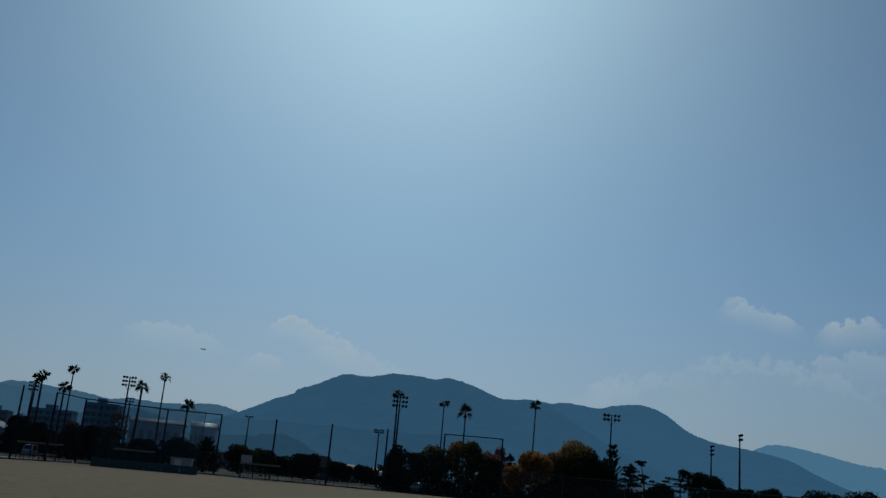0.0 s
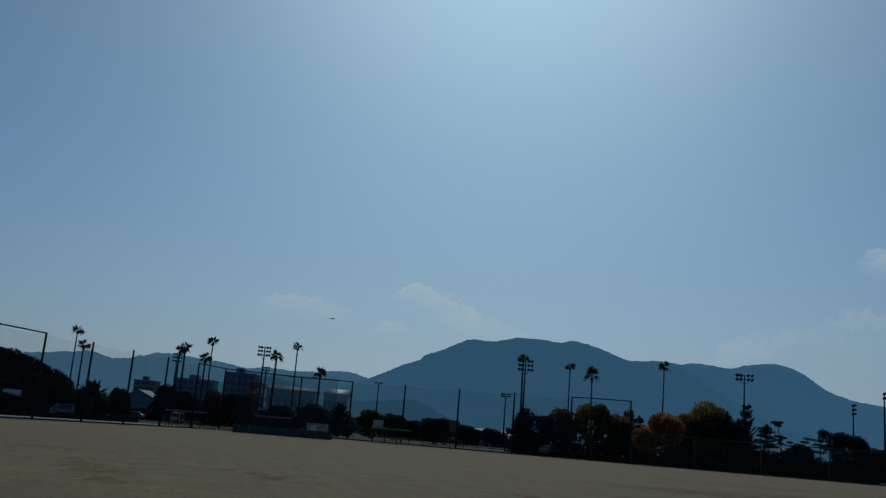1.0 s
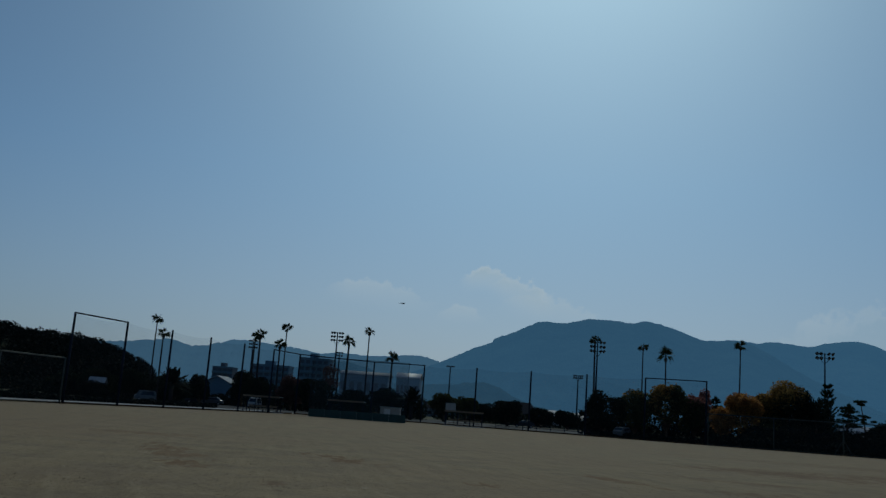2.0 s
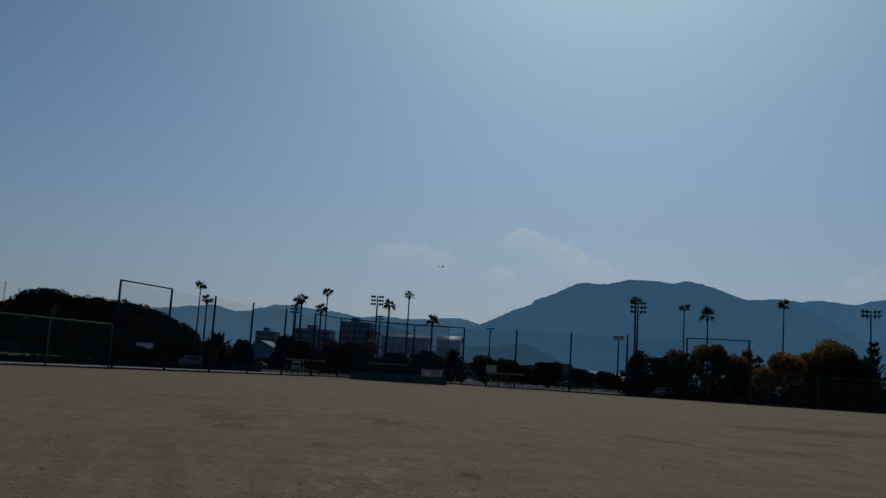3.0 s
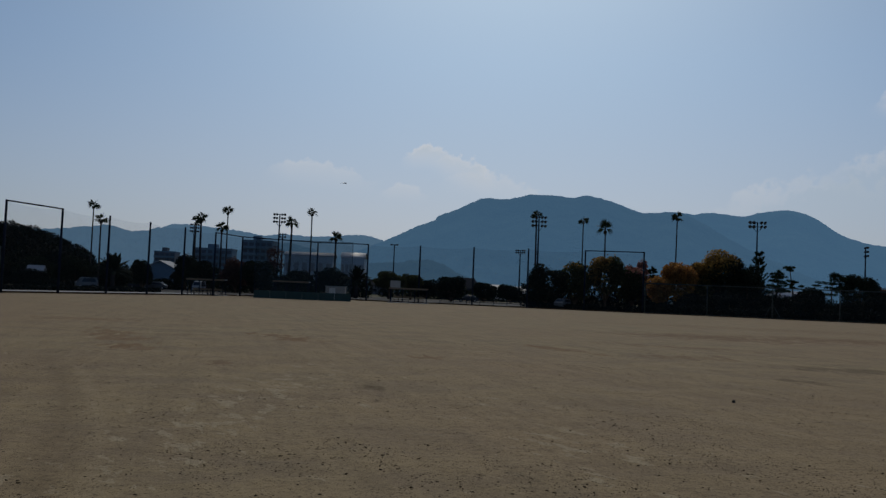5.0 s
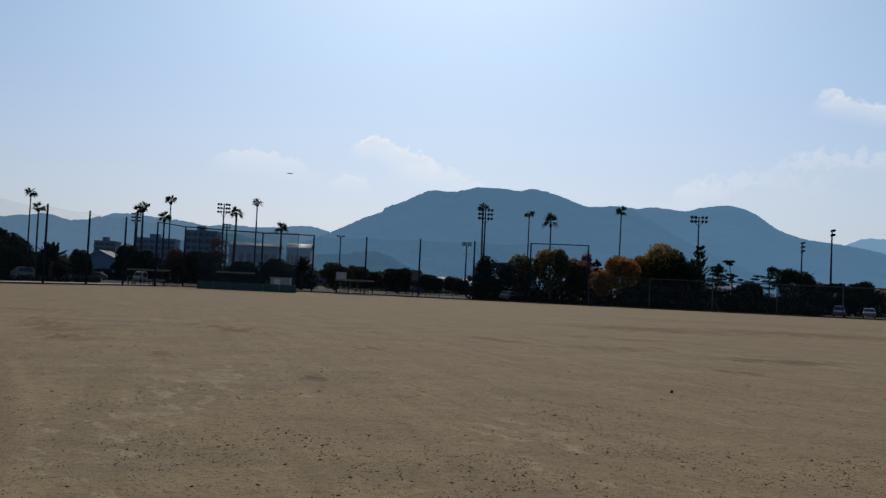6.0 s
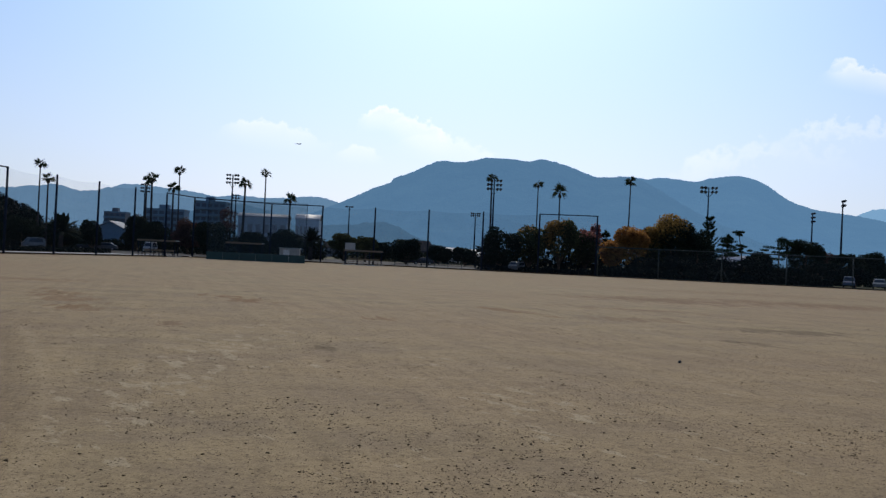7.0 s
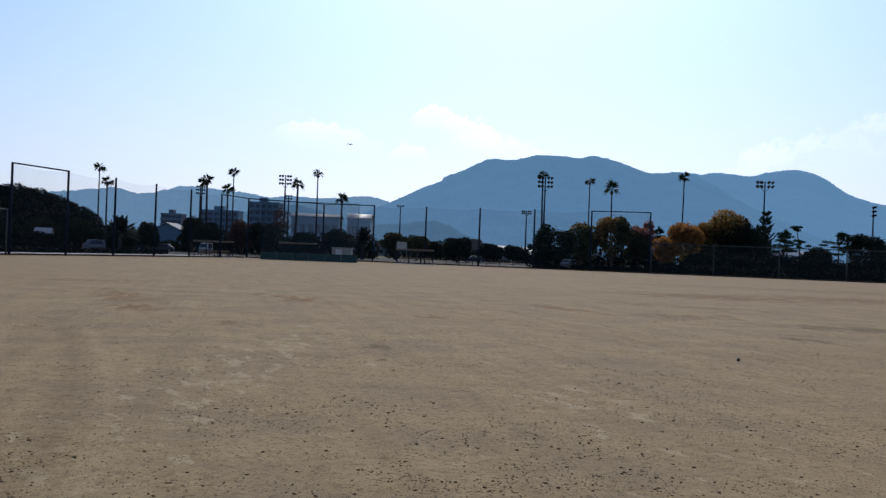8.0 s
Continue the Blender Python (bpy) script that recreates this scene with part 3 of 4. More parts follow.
def broadleaf(x, y, height, width, mat, label, seed, clear=0.22, top_mat=None, count=8200, size=0.155, squash=1.0, category="tree", name="tree", lit_turn_dir=(0.0, 1.0), lit_turn_from=0.35):
    """A round-headed tree: forked trunk, limbs and a lumpy crown with gaps."""
    rng = random.Random(seed)
    t = thing(name, x, y, 0, 0, label, category)
    crown_z, r = height * (clear + (1 - clear) * 0.52), width / 2
    half = height * (1 - clear) / 2
    wood = Geo().tube([(0, 0, -0.1), (0.05, 0, height * clear), (0.1 * rng.uniform(-1, 1), 0, crown_z)], [0.05 * width * 0.6 + 0.08, 0.04 * width * 0.5 + 0.07, 0.05], 8)
    lobes = [((0, 0, crown_z), (r * 0.72, r * 0.72, half * 0.72))]
    for k in range(17):
        b, up = rng.uniform(0, 2 * math.pi), rng.uniform(-0.75, 0.85)
        rr = r * math.sqrt(1 - up * up) * rng.uniform(0.5, 0.72)
        q = (rr * math.cos(b), rr * math.sin(b), crown_z + up * half * 0.66)
        lr = r * rng.uniform(0.26, 0.42)
        lobes.append((q, (lr, lr, lr * squash * rng.uniform(0.75, 1.05) * half / r if half < r else lr * squash)))
        if k < 8:
            wood.tube([(0.03, 0, height * clear * rng.uniform(0.8, 1.2)), (q[0] * 0.5, q[1] * 0.5, (q[2] + height * clear) * 0.55), q], [0.09, 0.06, 0.025], 5)
    part("trunk", wood, BARK, t, smooth=True)
    grow = height / max(c[2] + 0.93 * rz for c, (rx, ry, rz) in lobes)
    lobes = [((c[0], c[1], c[2] * grow), (rx, ry, rz * grow)) for c, (rx, ry, rz) in lobes]
    crown_z *= grow
    if top_mat:
        # autumn leaves on one outer side, which also paint the crown's lit rim
        every, green, turned = leaf_cloud(lobes, int(count * 1.2), size, seed), Geo(), Geo()
        for k in range(0, len(every.v), 4):
            q = every.v[k]
            s = (q[2] - crown_z) / half * lit_turn_dir[1] + q[0] / r * lit_turn_dir[0] + rng.gauss(0, 0.22)
            (turned if s > lit_turn_from else green).add(every.v[k:k + 4], [(0, 1, 2, 3)])
        part("crown", green, mat, t)
        tagged(part("crown_top", turned, top_mat, t), "outer leaves in autumn colour, doubling as the sunlit rim", kind="stuff")
    else:
        part("crown", leaf_cloud(lobes, count, size, seed), mat, t)
    return t


def conifer(x, y, height, width, label, seed, layers=6, lean=0.0, bare=0.3, rise=0.55, pad=0.0, whorl=5, thick=1.0):
    """A pine: bent trunk, limbs that sweep upward and carry tufts of stiff needles, in flat pads where pad is set."""
    rng = random.Random(seed)
    t = thing("pine_tree", x, y, 0, 0, label, "pine tree")
    bend = lambda s: (lean * s + 0.18 * math.sin(s * 5 + seed), 0.2 * math.sin(s * 4), height * s)
    wood = Geo().tube([bend(s / 8) for s in range(9)], [0.17 * (1 - s / 9) + 0.03 for s in range(9)], 7)
    leaves = Geo()

    def tuft(p0, d, length, count):
        for _ in range(count):
            w = (d + Vector((rng.gauss(0, 0.55), rng.gauss(0, 0.55), rng.gauss(0.15, 0.45)))).normalized()
            q = w.cross(Vector((rng.gauss(0, 1), rng.gauss(0, 1), rng.gauss(0, 1)))).normalized() * length * 0.17
            leaves.add([p0 - q, p0 + w * length * rng.uniform(0.7, 1.2), p0 + q], [(0, 1, 2)])

    for k in range(layers):
        s = bare + (1 - bare) * (k + rng.uniform(0.1, 0.6)) / layers
        reach = width / 2 * (1.05 - 0.72 * (s - bare) / (1 - bare)) * rng.uniform(0.8, 1.12)
        turn = rng.uniform(0, 6.28)
        for i in range(whorl):
            b = turn + i * 6.283 / whorl + rng.uniform(-0.35, 0.35)
            s_i = min(0.98, s + rng.uniform(-0.5, 0.5) * (1 - bare) / layers * (2.4 if pad else 0.3))
            out, p0 = Vector((math.cos(b), math.sin(b), 0)), Vector(bend(s_i))
            reach_i = reach * rng.uniform(0.3 if pad else 0.6, 1.05)
            limb = [p0 + out * reach_i * f + Vector((0, 0, reach_i * (rise * f * f - 0.08 * f))) for f in (0, 0.35, 0.7, 1.0)]
            wood.tube(limb, [0.06, 0.045, 0.03, 0.015], 5)
            d = (limb[3] - limb[2]).normalized()
            if pad:
                wide = pad * rng.uniform(0.6, 1.15)
                for _ in range(int(26 * thick)):
                    a1, r1 = rng.uniform(0, 6.283), wide * math.sqrt(rng.random())
                    tuft(limb[3] - out * pad * 0.35 + Vector((r1 * math.cos(a1), r1 * math.sin(a1), rng.uniform(-0.2, 0.5) * pad * (1.1 - r1 / wide))), Vector((0, 0, 0.7)), 0.32, 9)
            else:
                for f in (0.35, 0.5, 0.62, 0.74, 0.86, 1.0):
                    g0 = limb[0].lerp(limb[1], f / 0.35) if f < 0.35 else limb[1].lerp(limb[2], (f - 0.35) / 0.35) if f < 0.7 else limb[2].lerp(limb[3], (f - 0.7) / 0.3)
                    tuft(g0, d, 0.42, int(20 * thick))
    tuft(Vector(bend(0.97)), Vector((0, 0, 1)), 0.6, 26)
    part("trunk", wood, BARK, t, smooth=True)
    part("needles", leaves, PINE, t)
    return t


def fan_palm(x, y, height, crown, trunk, seed, label):
    """A tall fan palm: slender ringed trunk, skirt of dead leaves, head of stiff fans."""
    rng = random.Random(seed)
    t = thing("palm_tree", x, y, 0, 0, label, "palm tree", "tall fan palms")
    lean = rng.uniform(-0.35, 0.35)
    pts = [(lean * math.sin(s * 1.5), 0, height * s) for s in (k / 12 for k in range(13))]
    part("trunk", Geo().tube([(pts[0][0], 0, -0.1)] + pts, [trunk * 0.95] + [trunk * (0.85 - 0.35 * k / 12 + (0.06 if k % 2 else 0)) for k in range(13)], 8), PALMBARK, t, smooth=True)
    head, dead = Geo(), Geo()
    top = Vector(pts[-1])

    def fan(geo, b, up, petiole, blade, blades=9, droop=0.12, spread=1.5):
        d = Vector((math.cos(b) * math.cos(up), math.sin(b) * math.cos(up), math.sin(up)))
        side = Vector((-math.sin(b), math.cos(b), 0))
        twist = rng.uniform(-1.3, 1.3)
        side = side * math.cos(twist) + d.cross(side) * math.sin(twist)
        nrm = d.cross(side)
        base = top + d * petiole
        geo.add([top - side * 0.03, top + side * 0.03, base + side * 0.02, base - side * 0.02], [(0, 1, 2, 3)])
        for i in range(blades):
            ang = (i / (blades - 1) - 0.5) * spread
            w = d * math.cos(ang) + side * math.sin(ang)
            q = w.cross(nrm)
            mid = base + w * blade * 0.5 + nrm * 0.03
            tip = base + w * blade * (1.0 - 0.45 * abs(ang)) - Vector((0, 0, droop * blade * rng.uniform(0.3, 1.0)))
            geo.add([base, mid - q * 0.055, tip, mid + q * 0.055], [(0, 1, 2, 3)])

    for k in range(22):
        up = math.asin(rng.uniform(-0.5, 0.97))
        fan(head, k * 2.39996 + rng.uniform(-0.2, 0.2), up, crown * rng.uniform(0.05, 0.13), crown * rng.uniform(0.40, 0.52), 8, 0.12 if up > 0.3 else 0.3, 0.8)
    for k in range(12):
        b = rng.uniform(0, 6.28)
        fan(dead, b, rng.uniform(-1.5, -1.2), crown * 0.10, crown * 0.2, 7, 0.3)
    part("crown", head, FROND, t)
    part("dead_leaves", dead, DEADFROND, t, "hanging skirt of dry brown leaves")
    return t


def date_palm(x, y, trunk_h, reach, seed, label):
    """A low feather palm with long arching fronds."""
    rng = random.Random(seed)
    t = thing("palm_tree", x, y, 0, 0, label, "palm tree", "low feather palms")
    part("trunk", Geo().tube([(0, 0, -0.1), (0, 0, trunk_h * 0.5), (0.05, 0, trunk_h)], [0.38, 0.33, 0.36], 9), PALMBARK, t, smooth=True)
    g = Geo()
    for k in range(52):
        b, up = k * 2.39996, rng.uniform(-0.1, 1.45)
        out = Vector((math.cos(b), math.sin(b), 0))
        prev = None
        length = reach * rng.uniform(0.85, 1.1)
        for i in range(11):
            s = i / 10
            p0 = Vector((0, 0, trunk_h)) + out * length * s * math.cos(up) + Vector((0, 0, length * (s * math.sin(up) - 0.30 * s * s * (0.35 + math.cos(up)))))
            if prev:
                d = (p0 - prev).normalized()
                side = d.cross(Vector((0, 0, 1))).normalized()
                lf = reach * 0.19 * (1.05 - abs(s - 0.45) * 1.3)
                for sg in (-1, 1):
                    for h in (0.0, 0.34, 0.67):
                        q = prev + (p0 - prev) * h
                        g.add([q, q + d * 0.19, q + side * sg * lf + d * lf * 0.7 - Vector((0, 0, lf * 0.5))], [(0, 1, 2)])
                g.add([prev - side * 0.02, prev + side * 0.02, p0 + side * 0.02, p0 - side * 0.02], [(0, 1, 2, 3)])
            prev = p0
    part("fronds", g, GREEN, t)
    return t


SLIM = "tall slender fan palm with a small round head"
STOUT = "sturdy fan palm with a shaggy head"
for i, (x, y, h, crown, trunk, label) in enumerate((
        (-77.1, 200, 17.9, 3.0, 0.24, SLIM), (-67.7, 180, 13.4, 3.0, 0.26, STOUT), (-62.4, 230, 17.4, 3.3, 0.30, STOUT), (-50.1, 190, 15.2, 3.3, 0.34, STOUT),
        (-43.5, 180, 12.8, 3.1, 0.28, STOUT), (-49.4, 210, 18.6, 3.1, 0.24, SLIM), (-31.5, 190, 15.1, 3.3, 0.36, STOUT), (-29.8, 210, 19.1, 3.0, 0.25, SLIM),
        (-21.8, 190, 12.4, 3.2, 0.30, STOUT), (21.9, 200, 19.8, 3.0, 0.30, STOUT), (33.7, 210, 19.8, 2.8, 0.22, SLIM), (35.4, 190, 16.7, 4.3, 0.24, STOUT),
        (55.4, 210, 21.6, 3.1, 0.24, SLIM))):
    fan_palm(x, y, h, crown, trunk, 40 + i, label)
date_palm(-54.0, 150, 3.0, 3.6, 3, "low feather palm with long arching fronds")
date_palm(-14.8, 165, 3.4, 3.0, 4, "low feather palm beside rounded shrubs")

# the clump of autumn trees and evergreens behind the fence
broadleaf(17.0, 140, 6.7, 6.8, GREEN, "dense dark evergreen tree behind the netting", 1, 0.0)
broadleaf(21.9, 143, 7.3, 6.4, OLIVE, "dark olive-green tree behind the netting", 2, 0.05, YELLOW, lit_turn_from=0.9)
broadleaf(26.6, 142, 8.4, 6.0, OLIVE, "green tree with yellowing leaves behind the netting", 3, 0.12, YELLOW, lit_turn_dir=(-0.75, 0.5), lit_turn_from=0.25)
broadleaf(33.6, 147.5, 8.3, 2.6, PINK, "slender tree with thin pink leaves", 44, 0.3, None, 1500)
broadleaf(31.4, 145, 7.2, 5.2, OLIVE, "small tree with reddish top leaves", 4, 0.05, PINK, lit_turn_dir=(0.35, 0.95), lit_turn_from=0.5)
conifer(35.8, 150, 7.3, 3.4, "slim dark conifer among the trees", 5, 11, 0.1, 0.08, 0.35)
broadleaf(37.9, 140, 7.9, 6.4, YELLOW, "round tree in full orange autumn colour", 6, 0.08, ORANGE, lit_turn_from=-0.3)
broadleaf(34.2, 138, 5.5, 4.4, ORANGE, "small orange autumn tree", 7, 0.1, ORANGE, 5200)
broadleaf(42.0, 143, 8.2, 5.0, OLIVE, "narrow tree with yellow and green leaves", 36, 0.05, YELLOW, lit_turn_dir=(-0.2, 1.0), lit_turn_from=0.1)
broadleaf(45.7, 145, 10.3, 10.4, GREEN, "large broad tree, dark green below and orange above", 8, 0.0, YELLOW, 17000, 0.16, lit_turn_dir=(-0.55, 0.95), lit_turn_from=0.42)
broadleaf(49.5, 143, 7.9, 7.0, GREEN, "dark evergreen tree beside the large orange one", 9, 0.0)
conifer(53.3, 150, 10.4, 4.8, "layered dark pine with upswept open branches", 10, 10, 0.2, 0.28, 0.75)
conifer(55.9, 149, 7.6, 4.8, "spreading low pine with flat pads", 11, 5, 0.8, 0.5, 0.12, 0.95)
conifer(59.8, 150, 8.2, 3.6, "thin crooked pine with sparse tufts", 12, 5, -0.8, 0.45, 0.2, 0.5, 3)
broadleaf(62.3, 150, 5.0, 5.2, GREEN, "small dark evergreen tree beside the pines", 13, 0.0)
conifer(66.0, 150, 7.4, 5.4, "flat-topped dark pine behind the fence", 14, 4, 0.4, 0.55, 0.15, 0.9, 5)
broadleaf(70.2, 149, 7.5, 7.6, GREEN, "round dark evergreen tree behind the fence", 15, 0.0)
broadleaf(75.5, 152, 5.4, 5.0, RED, "small tree with thin reddish leaves", 16, 0.1)
broadleaf(82.3, 150, 5.9, 6.4, GREEN, "round dark tree near parked cars", 17, 0.0)
broadleaf(77.3, 149, 5.4, 5.4, GREEN, "dark evergreen tree near parked cars", 43, 0.0)
broadleaf(90.0, 155, 5.0, 5.6, ORANGE, "small tree with russet leaves", 18, 0.1)
broadleaf(94.0, 152, 6.5, 7.5, GREEN, "dark evergreen tree near parked cars", 19, 0.0)
broadleaf(102.0, 152, 7.0, 8.0, GREEN, "broad dark evergreen tree past the car park", 37, 0.0)
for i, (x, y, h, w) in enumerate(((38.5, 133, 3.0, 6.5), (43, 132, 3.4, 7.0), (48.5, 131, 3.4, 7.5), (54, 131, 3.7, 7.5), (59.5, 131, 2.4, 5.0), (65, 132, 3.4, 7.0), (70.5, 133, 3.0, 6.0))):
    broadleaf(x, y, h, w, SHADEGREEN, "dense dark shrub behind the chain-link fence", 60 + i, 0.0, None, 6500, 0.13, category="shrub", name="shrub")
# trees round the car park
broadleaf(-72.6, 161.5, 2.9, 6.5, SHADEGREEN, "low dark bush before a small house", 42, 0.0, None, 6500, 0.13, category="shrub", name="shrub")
broadleaf(2.6, 165, 4.7, 6.2, GREEN, "low round evergreen tree in the car park", 21, 0.0)
broadleaf(-9.6, 180, 5.4, 7.0, OLIVE, "round green tree with short stem", 22, 0.2)
broadleaf(-5.4, 185, 5.2, 5.6, OLIVE, "round green tree beside the car park", 23, 0.2)
broadleaf(-21.5, 182, 5.7, 7.5, GREEN, "dark round tree below the palms", 24, 0.0)
broadleaf(-27.5, 178, 4.8, 6.0, GREEN, "dark bushy tree below the palms", 25, 0.0)
broadleaf(-33.0, 165, 6.0, 6.5, GREEN, "dark bushy tree behind the backstop", 26, 0.0)
broadleaf(-38.5, 172, 6.6, 6.6, RED, "tree with dull red leaves behind the shelter", 27, 0.05)
broadleaf(-36.2, 200, 10.2, 4.6, RED, "slender tree with thin reddish leaves", 39, 0.3, None, 2200)
broadleaf(-62.0, 222, 8.4, 5.0, RED, "thin tree with reddish leaves behind a house", 41, 0.3, None, 2200)
broadleaf(-44.5, 170, 5.8, 6.4, GREEN, "dark bushy tree behind the shelter", 28, 0.0)
broadleaf(-50.2, 180, 6.9, 6.0, GREEN, "dark tree beside a pale house", 29, 0.0)
broadleaf(-54.3, 166, 5.3, 4.2, GREEN, "dark dense tree beside a pale house", 30, 0.0)
broadleaf(-66.5, 185, 4.8, 6.0, GREEN, "dark bush beside the car park", 31, 0.0)
broadleaf(-71.5, 178, 5.8, 7.0, GREEN, "dark bush below the wooded hill", 32, 0.0)
broadleaf(-78.5, 176, 5.5, 7.0, GREEN, "dark tree below the wooded hill", 38, 0.0)
broadleaf(10.5, 200, 4.2, 6.5, GREEN, "low dark bush at the edge of the car park", 33, 0.0)
broadleaf(15.6, 190, 3.9, 6.0, GREEN, "low dark bush at the edge of the car park", 34, 0.0)
broadleaf(-2.5, 212, 4.6, 7.5, GREEN, "low dark bush at the edge of the car park", 35, 0.0)


def undergrowth(ax, ay, bx, by, height, count, seed, mat, label):
    """A long uneven belt of dark bushes."""
    rng = random.Random(seed)
    k = int(math.hypot(bx - ax, by - ay) / 1.3)
    lobes = []
    for i in range(k):
        s, h = i / k, height * rng.uniform(0.55, 1.05)
        lobes.append(((ax + (bx - ax) * s, ay + (by - ay) * s + rng.uniform(-1, 1), h * 0.45), (rng.uniform(1.0, 1.7), 1.2, h * 0.55)))
    return tagged(part("undergrowth", leaf_cloud(lobes, int(count * 1.8), 0.20, seed), mat), label, "undergrowth", kind="stuff")


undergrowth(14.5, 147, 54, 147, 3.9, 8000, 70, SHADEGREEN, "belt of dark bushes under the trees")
undergrowth(54, 147, 65, 147, 2.6, 1800, 75, GREEN, "low dark bushes under the pines")
undergrowth(65, 147, 110, 147, 4.3, 8000, 76, GREEN, "belt of dark bushes near parked cars")
undergrowth(-42, 176, -13, 184, 5.0, 8000, 71, GREEN, "dark bushes below the palms")
undergrowth(-95, 190, -62, 187, 5.4, 9000, 72, GREEN, "dark bushes below the wooded hill")
undergrowth(-62, 187, -54, 186, 2.4, 1600, 79, GREEN, "low dark hedge before a pale house")
undergrowth(-54, 186, -44, 184, 5.0, 3000, 80, GREEN, "dark bushes beside a pale house")
# low belts by path and fences, added to cover bright road and ground behind
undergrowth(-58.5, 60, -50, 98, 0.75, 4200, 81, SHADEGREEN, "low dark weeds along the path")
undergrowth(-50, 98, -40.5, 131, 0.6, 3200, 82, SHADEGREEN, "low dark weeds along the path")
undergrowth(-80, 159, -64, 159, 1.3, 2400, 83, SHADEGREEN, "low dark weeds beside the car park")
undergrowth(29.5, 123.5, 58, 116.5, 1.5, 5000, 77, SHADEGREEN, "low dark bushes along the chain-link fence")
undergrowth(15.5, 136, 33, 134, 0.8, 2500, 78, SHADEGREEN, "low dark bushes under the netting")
undergrowth(-13, 222, 30, 216, 3.2, 6000, 73, GREEN, "dark bushes at the far edge of the car park")
undergrowth(-160, 330, 140, 330, 4.6, 14000, 74, GREEN, "dark bushes and gardens of the town")


def wooded_hill():
    """The near hill: a rounded rise covered with tree crowns."""
    prof = [(-60, 4.5), (-48, 4.0), (-40, 2.6), (-36, 1.9), (-33, 1.6), (-31.9, 2.0), (-31.0, 2.6), (-30.1, 3.1), (-28.2, 2.9), (-26.7, 2.8), (-25.4, 2.75), (-24.2, 2.6), (-22.3, 1.9), (-21.1, 1.1), (-20, 0.4), (-18.6, 0.05)]
    reach, g, lobes = 300.0, Geo(), []
    rng = random.Random(8)
    step = 0.5
    bearings = np.arange(-60, -18.5, step)
    for j in range(13):
        s = j / 9
        for b in bearings:
            r = reach - 90 * (1 - s)
            top = math.tan(radians(curve_at(prof, b))) * reach
            z = top * (math.sin(min(s, 1) * math.pi / 2)) if s <= 1 else top * (1 - (s - 1) * 1.5)
            g.v.append((r * math.sin(radians(b)), r * math.cos(radians(b)), z - 0.3))
            if s <= 1.1 and b > -46 and rng.random() < 0.95:
                k = rng.uniform(1.6, 3.0)
                lobes.append(((g.v[-1][0] + rng.uniform(-1.2, 1.2), g.v[-1][1], z + rng.uniform(0.1, 1.4)), (k, k, k * 0.75)))
    w = len(bearings)
    g.f = [(j * w + i, j * w + i + 1, (j + 1) * w + i + 1, (j + 1) * w + i) for j in range(12) for i in range(w - 1)]
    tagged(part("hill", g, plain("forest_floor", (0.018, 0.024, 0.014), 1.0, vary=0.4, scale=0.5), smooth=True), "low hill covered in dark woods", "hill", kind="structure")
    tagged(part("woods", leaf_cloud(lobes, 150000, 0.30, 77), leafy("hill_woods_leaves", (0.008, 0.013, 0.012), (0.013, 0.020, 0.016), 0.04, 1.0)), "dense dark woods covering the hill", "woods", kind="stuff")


wooded_hill()


# ---- fences ----
def fence_run(name, posts, height, net, rail_from_to, label, category, radius=0.12, mid=False):
    """A run of steel posts with rails and a net between them."""
    x0, y0 = posts[0]
    t = thing(name, x0, y0, 0, 0, label, category)
    steel = FENCEGREY if mid else STEEL
    rel = [(x - x0, y - y0) for x, y in posts]
    shared = Geo().tube([(0, 0, -0.2), (0, 0, height * 0.55), (0, 0, height)], [radius, radius, radius * 0.85], 10).mesh("post", steel, True)
    foot = Geo().box(-0.2, -0.2, -0.06, 0.2, 0.2, 0.08).mesh("footing", CLOD)
    for x, y in rel:
        p0 = part("post", shared, steel, t, m=pose(x, y, 0))
        part("footing", foot, CLOD, p0, "square earth-stained footing")
    for i0, i1 in rail_from_to:
        part("top_rail", Geo().tube([(*rel[i], height - 0.06) for i in range(i0, i1 + 1)], 0.07, 6), steel, t)
    if mid:
        part("bottom_rail", Geo().tube([(*q, 0.12) for q in rel], 0.03, 5), steel, t)
    if mid and len(rel) > 3:
        (ax, ay), (bx, by) = rel[2], rel[3]
        for sg in (-0.13, 0.13):
            part("brace", Geo().tube([(ax, ay, 1.9), (ax + (bx - ax) * sg, ay + (by - ay) * sg, 0.05)], 0.04, 6), steel, t)
    for (ax, ay), (bx, by) in zip(rel, rel[1:]):
        g = Geo()
        for i in range(9):
            s = i / 8
            sag = 0.25 * 4 * s * (1 - s) if not mid else 0.0
            g.v += [(ax + (bx - ax) * s, ay + (by - ay) * s, 0.05), (ax + (bx - ax) * s, ay + (by - ay) * s, height - 0.1 - sag)]
        g.f = [(2 * i, 2 * i + 2, 2 * i + 3, 2 * i + 1) for i in range(8)]
        part("net", g, net, t)
    return t


LEFT = [(-38.4 + 1.883 * k, 79.5 + 7.433 * k) for k in range(7)]
BACK = [LEFT[-1], (-17.6, 131.0), (-10.2, 130.3), (-2.6, 128.4), (5.0, 126.5), (12.5, 124.5), (20.1, 122.6), (27.7, 120.7)]
fence_run("ball_net_fence", LEFT, 8.25, NET, [(0, 1), (5, 6)], "tall fence of dark steel posts with fine netting", "net fence")
fence_run("ball_net_fence", [(x, y + 0.02) for x, y in BACK], 8.25, NET, [(0, 2), (6, 7)], "tall dark steel posts with netting behind the field", "net fence")
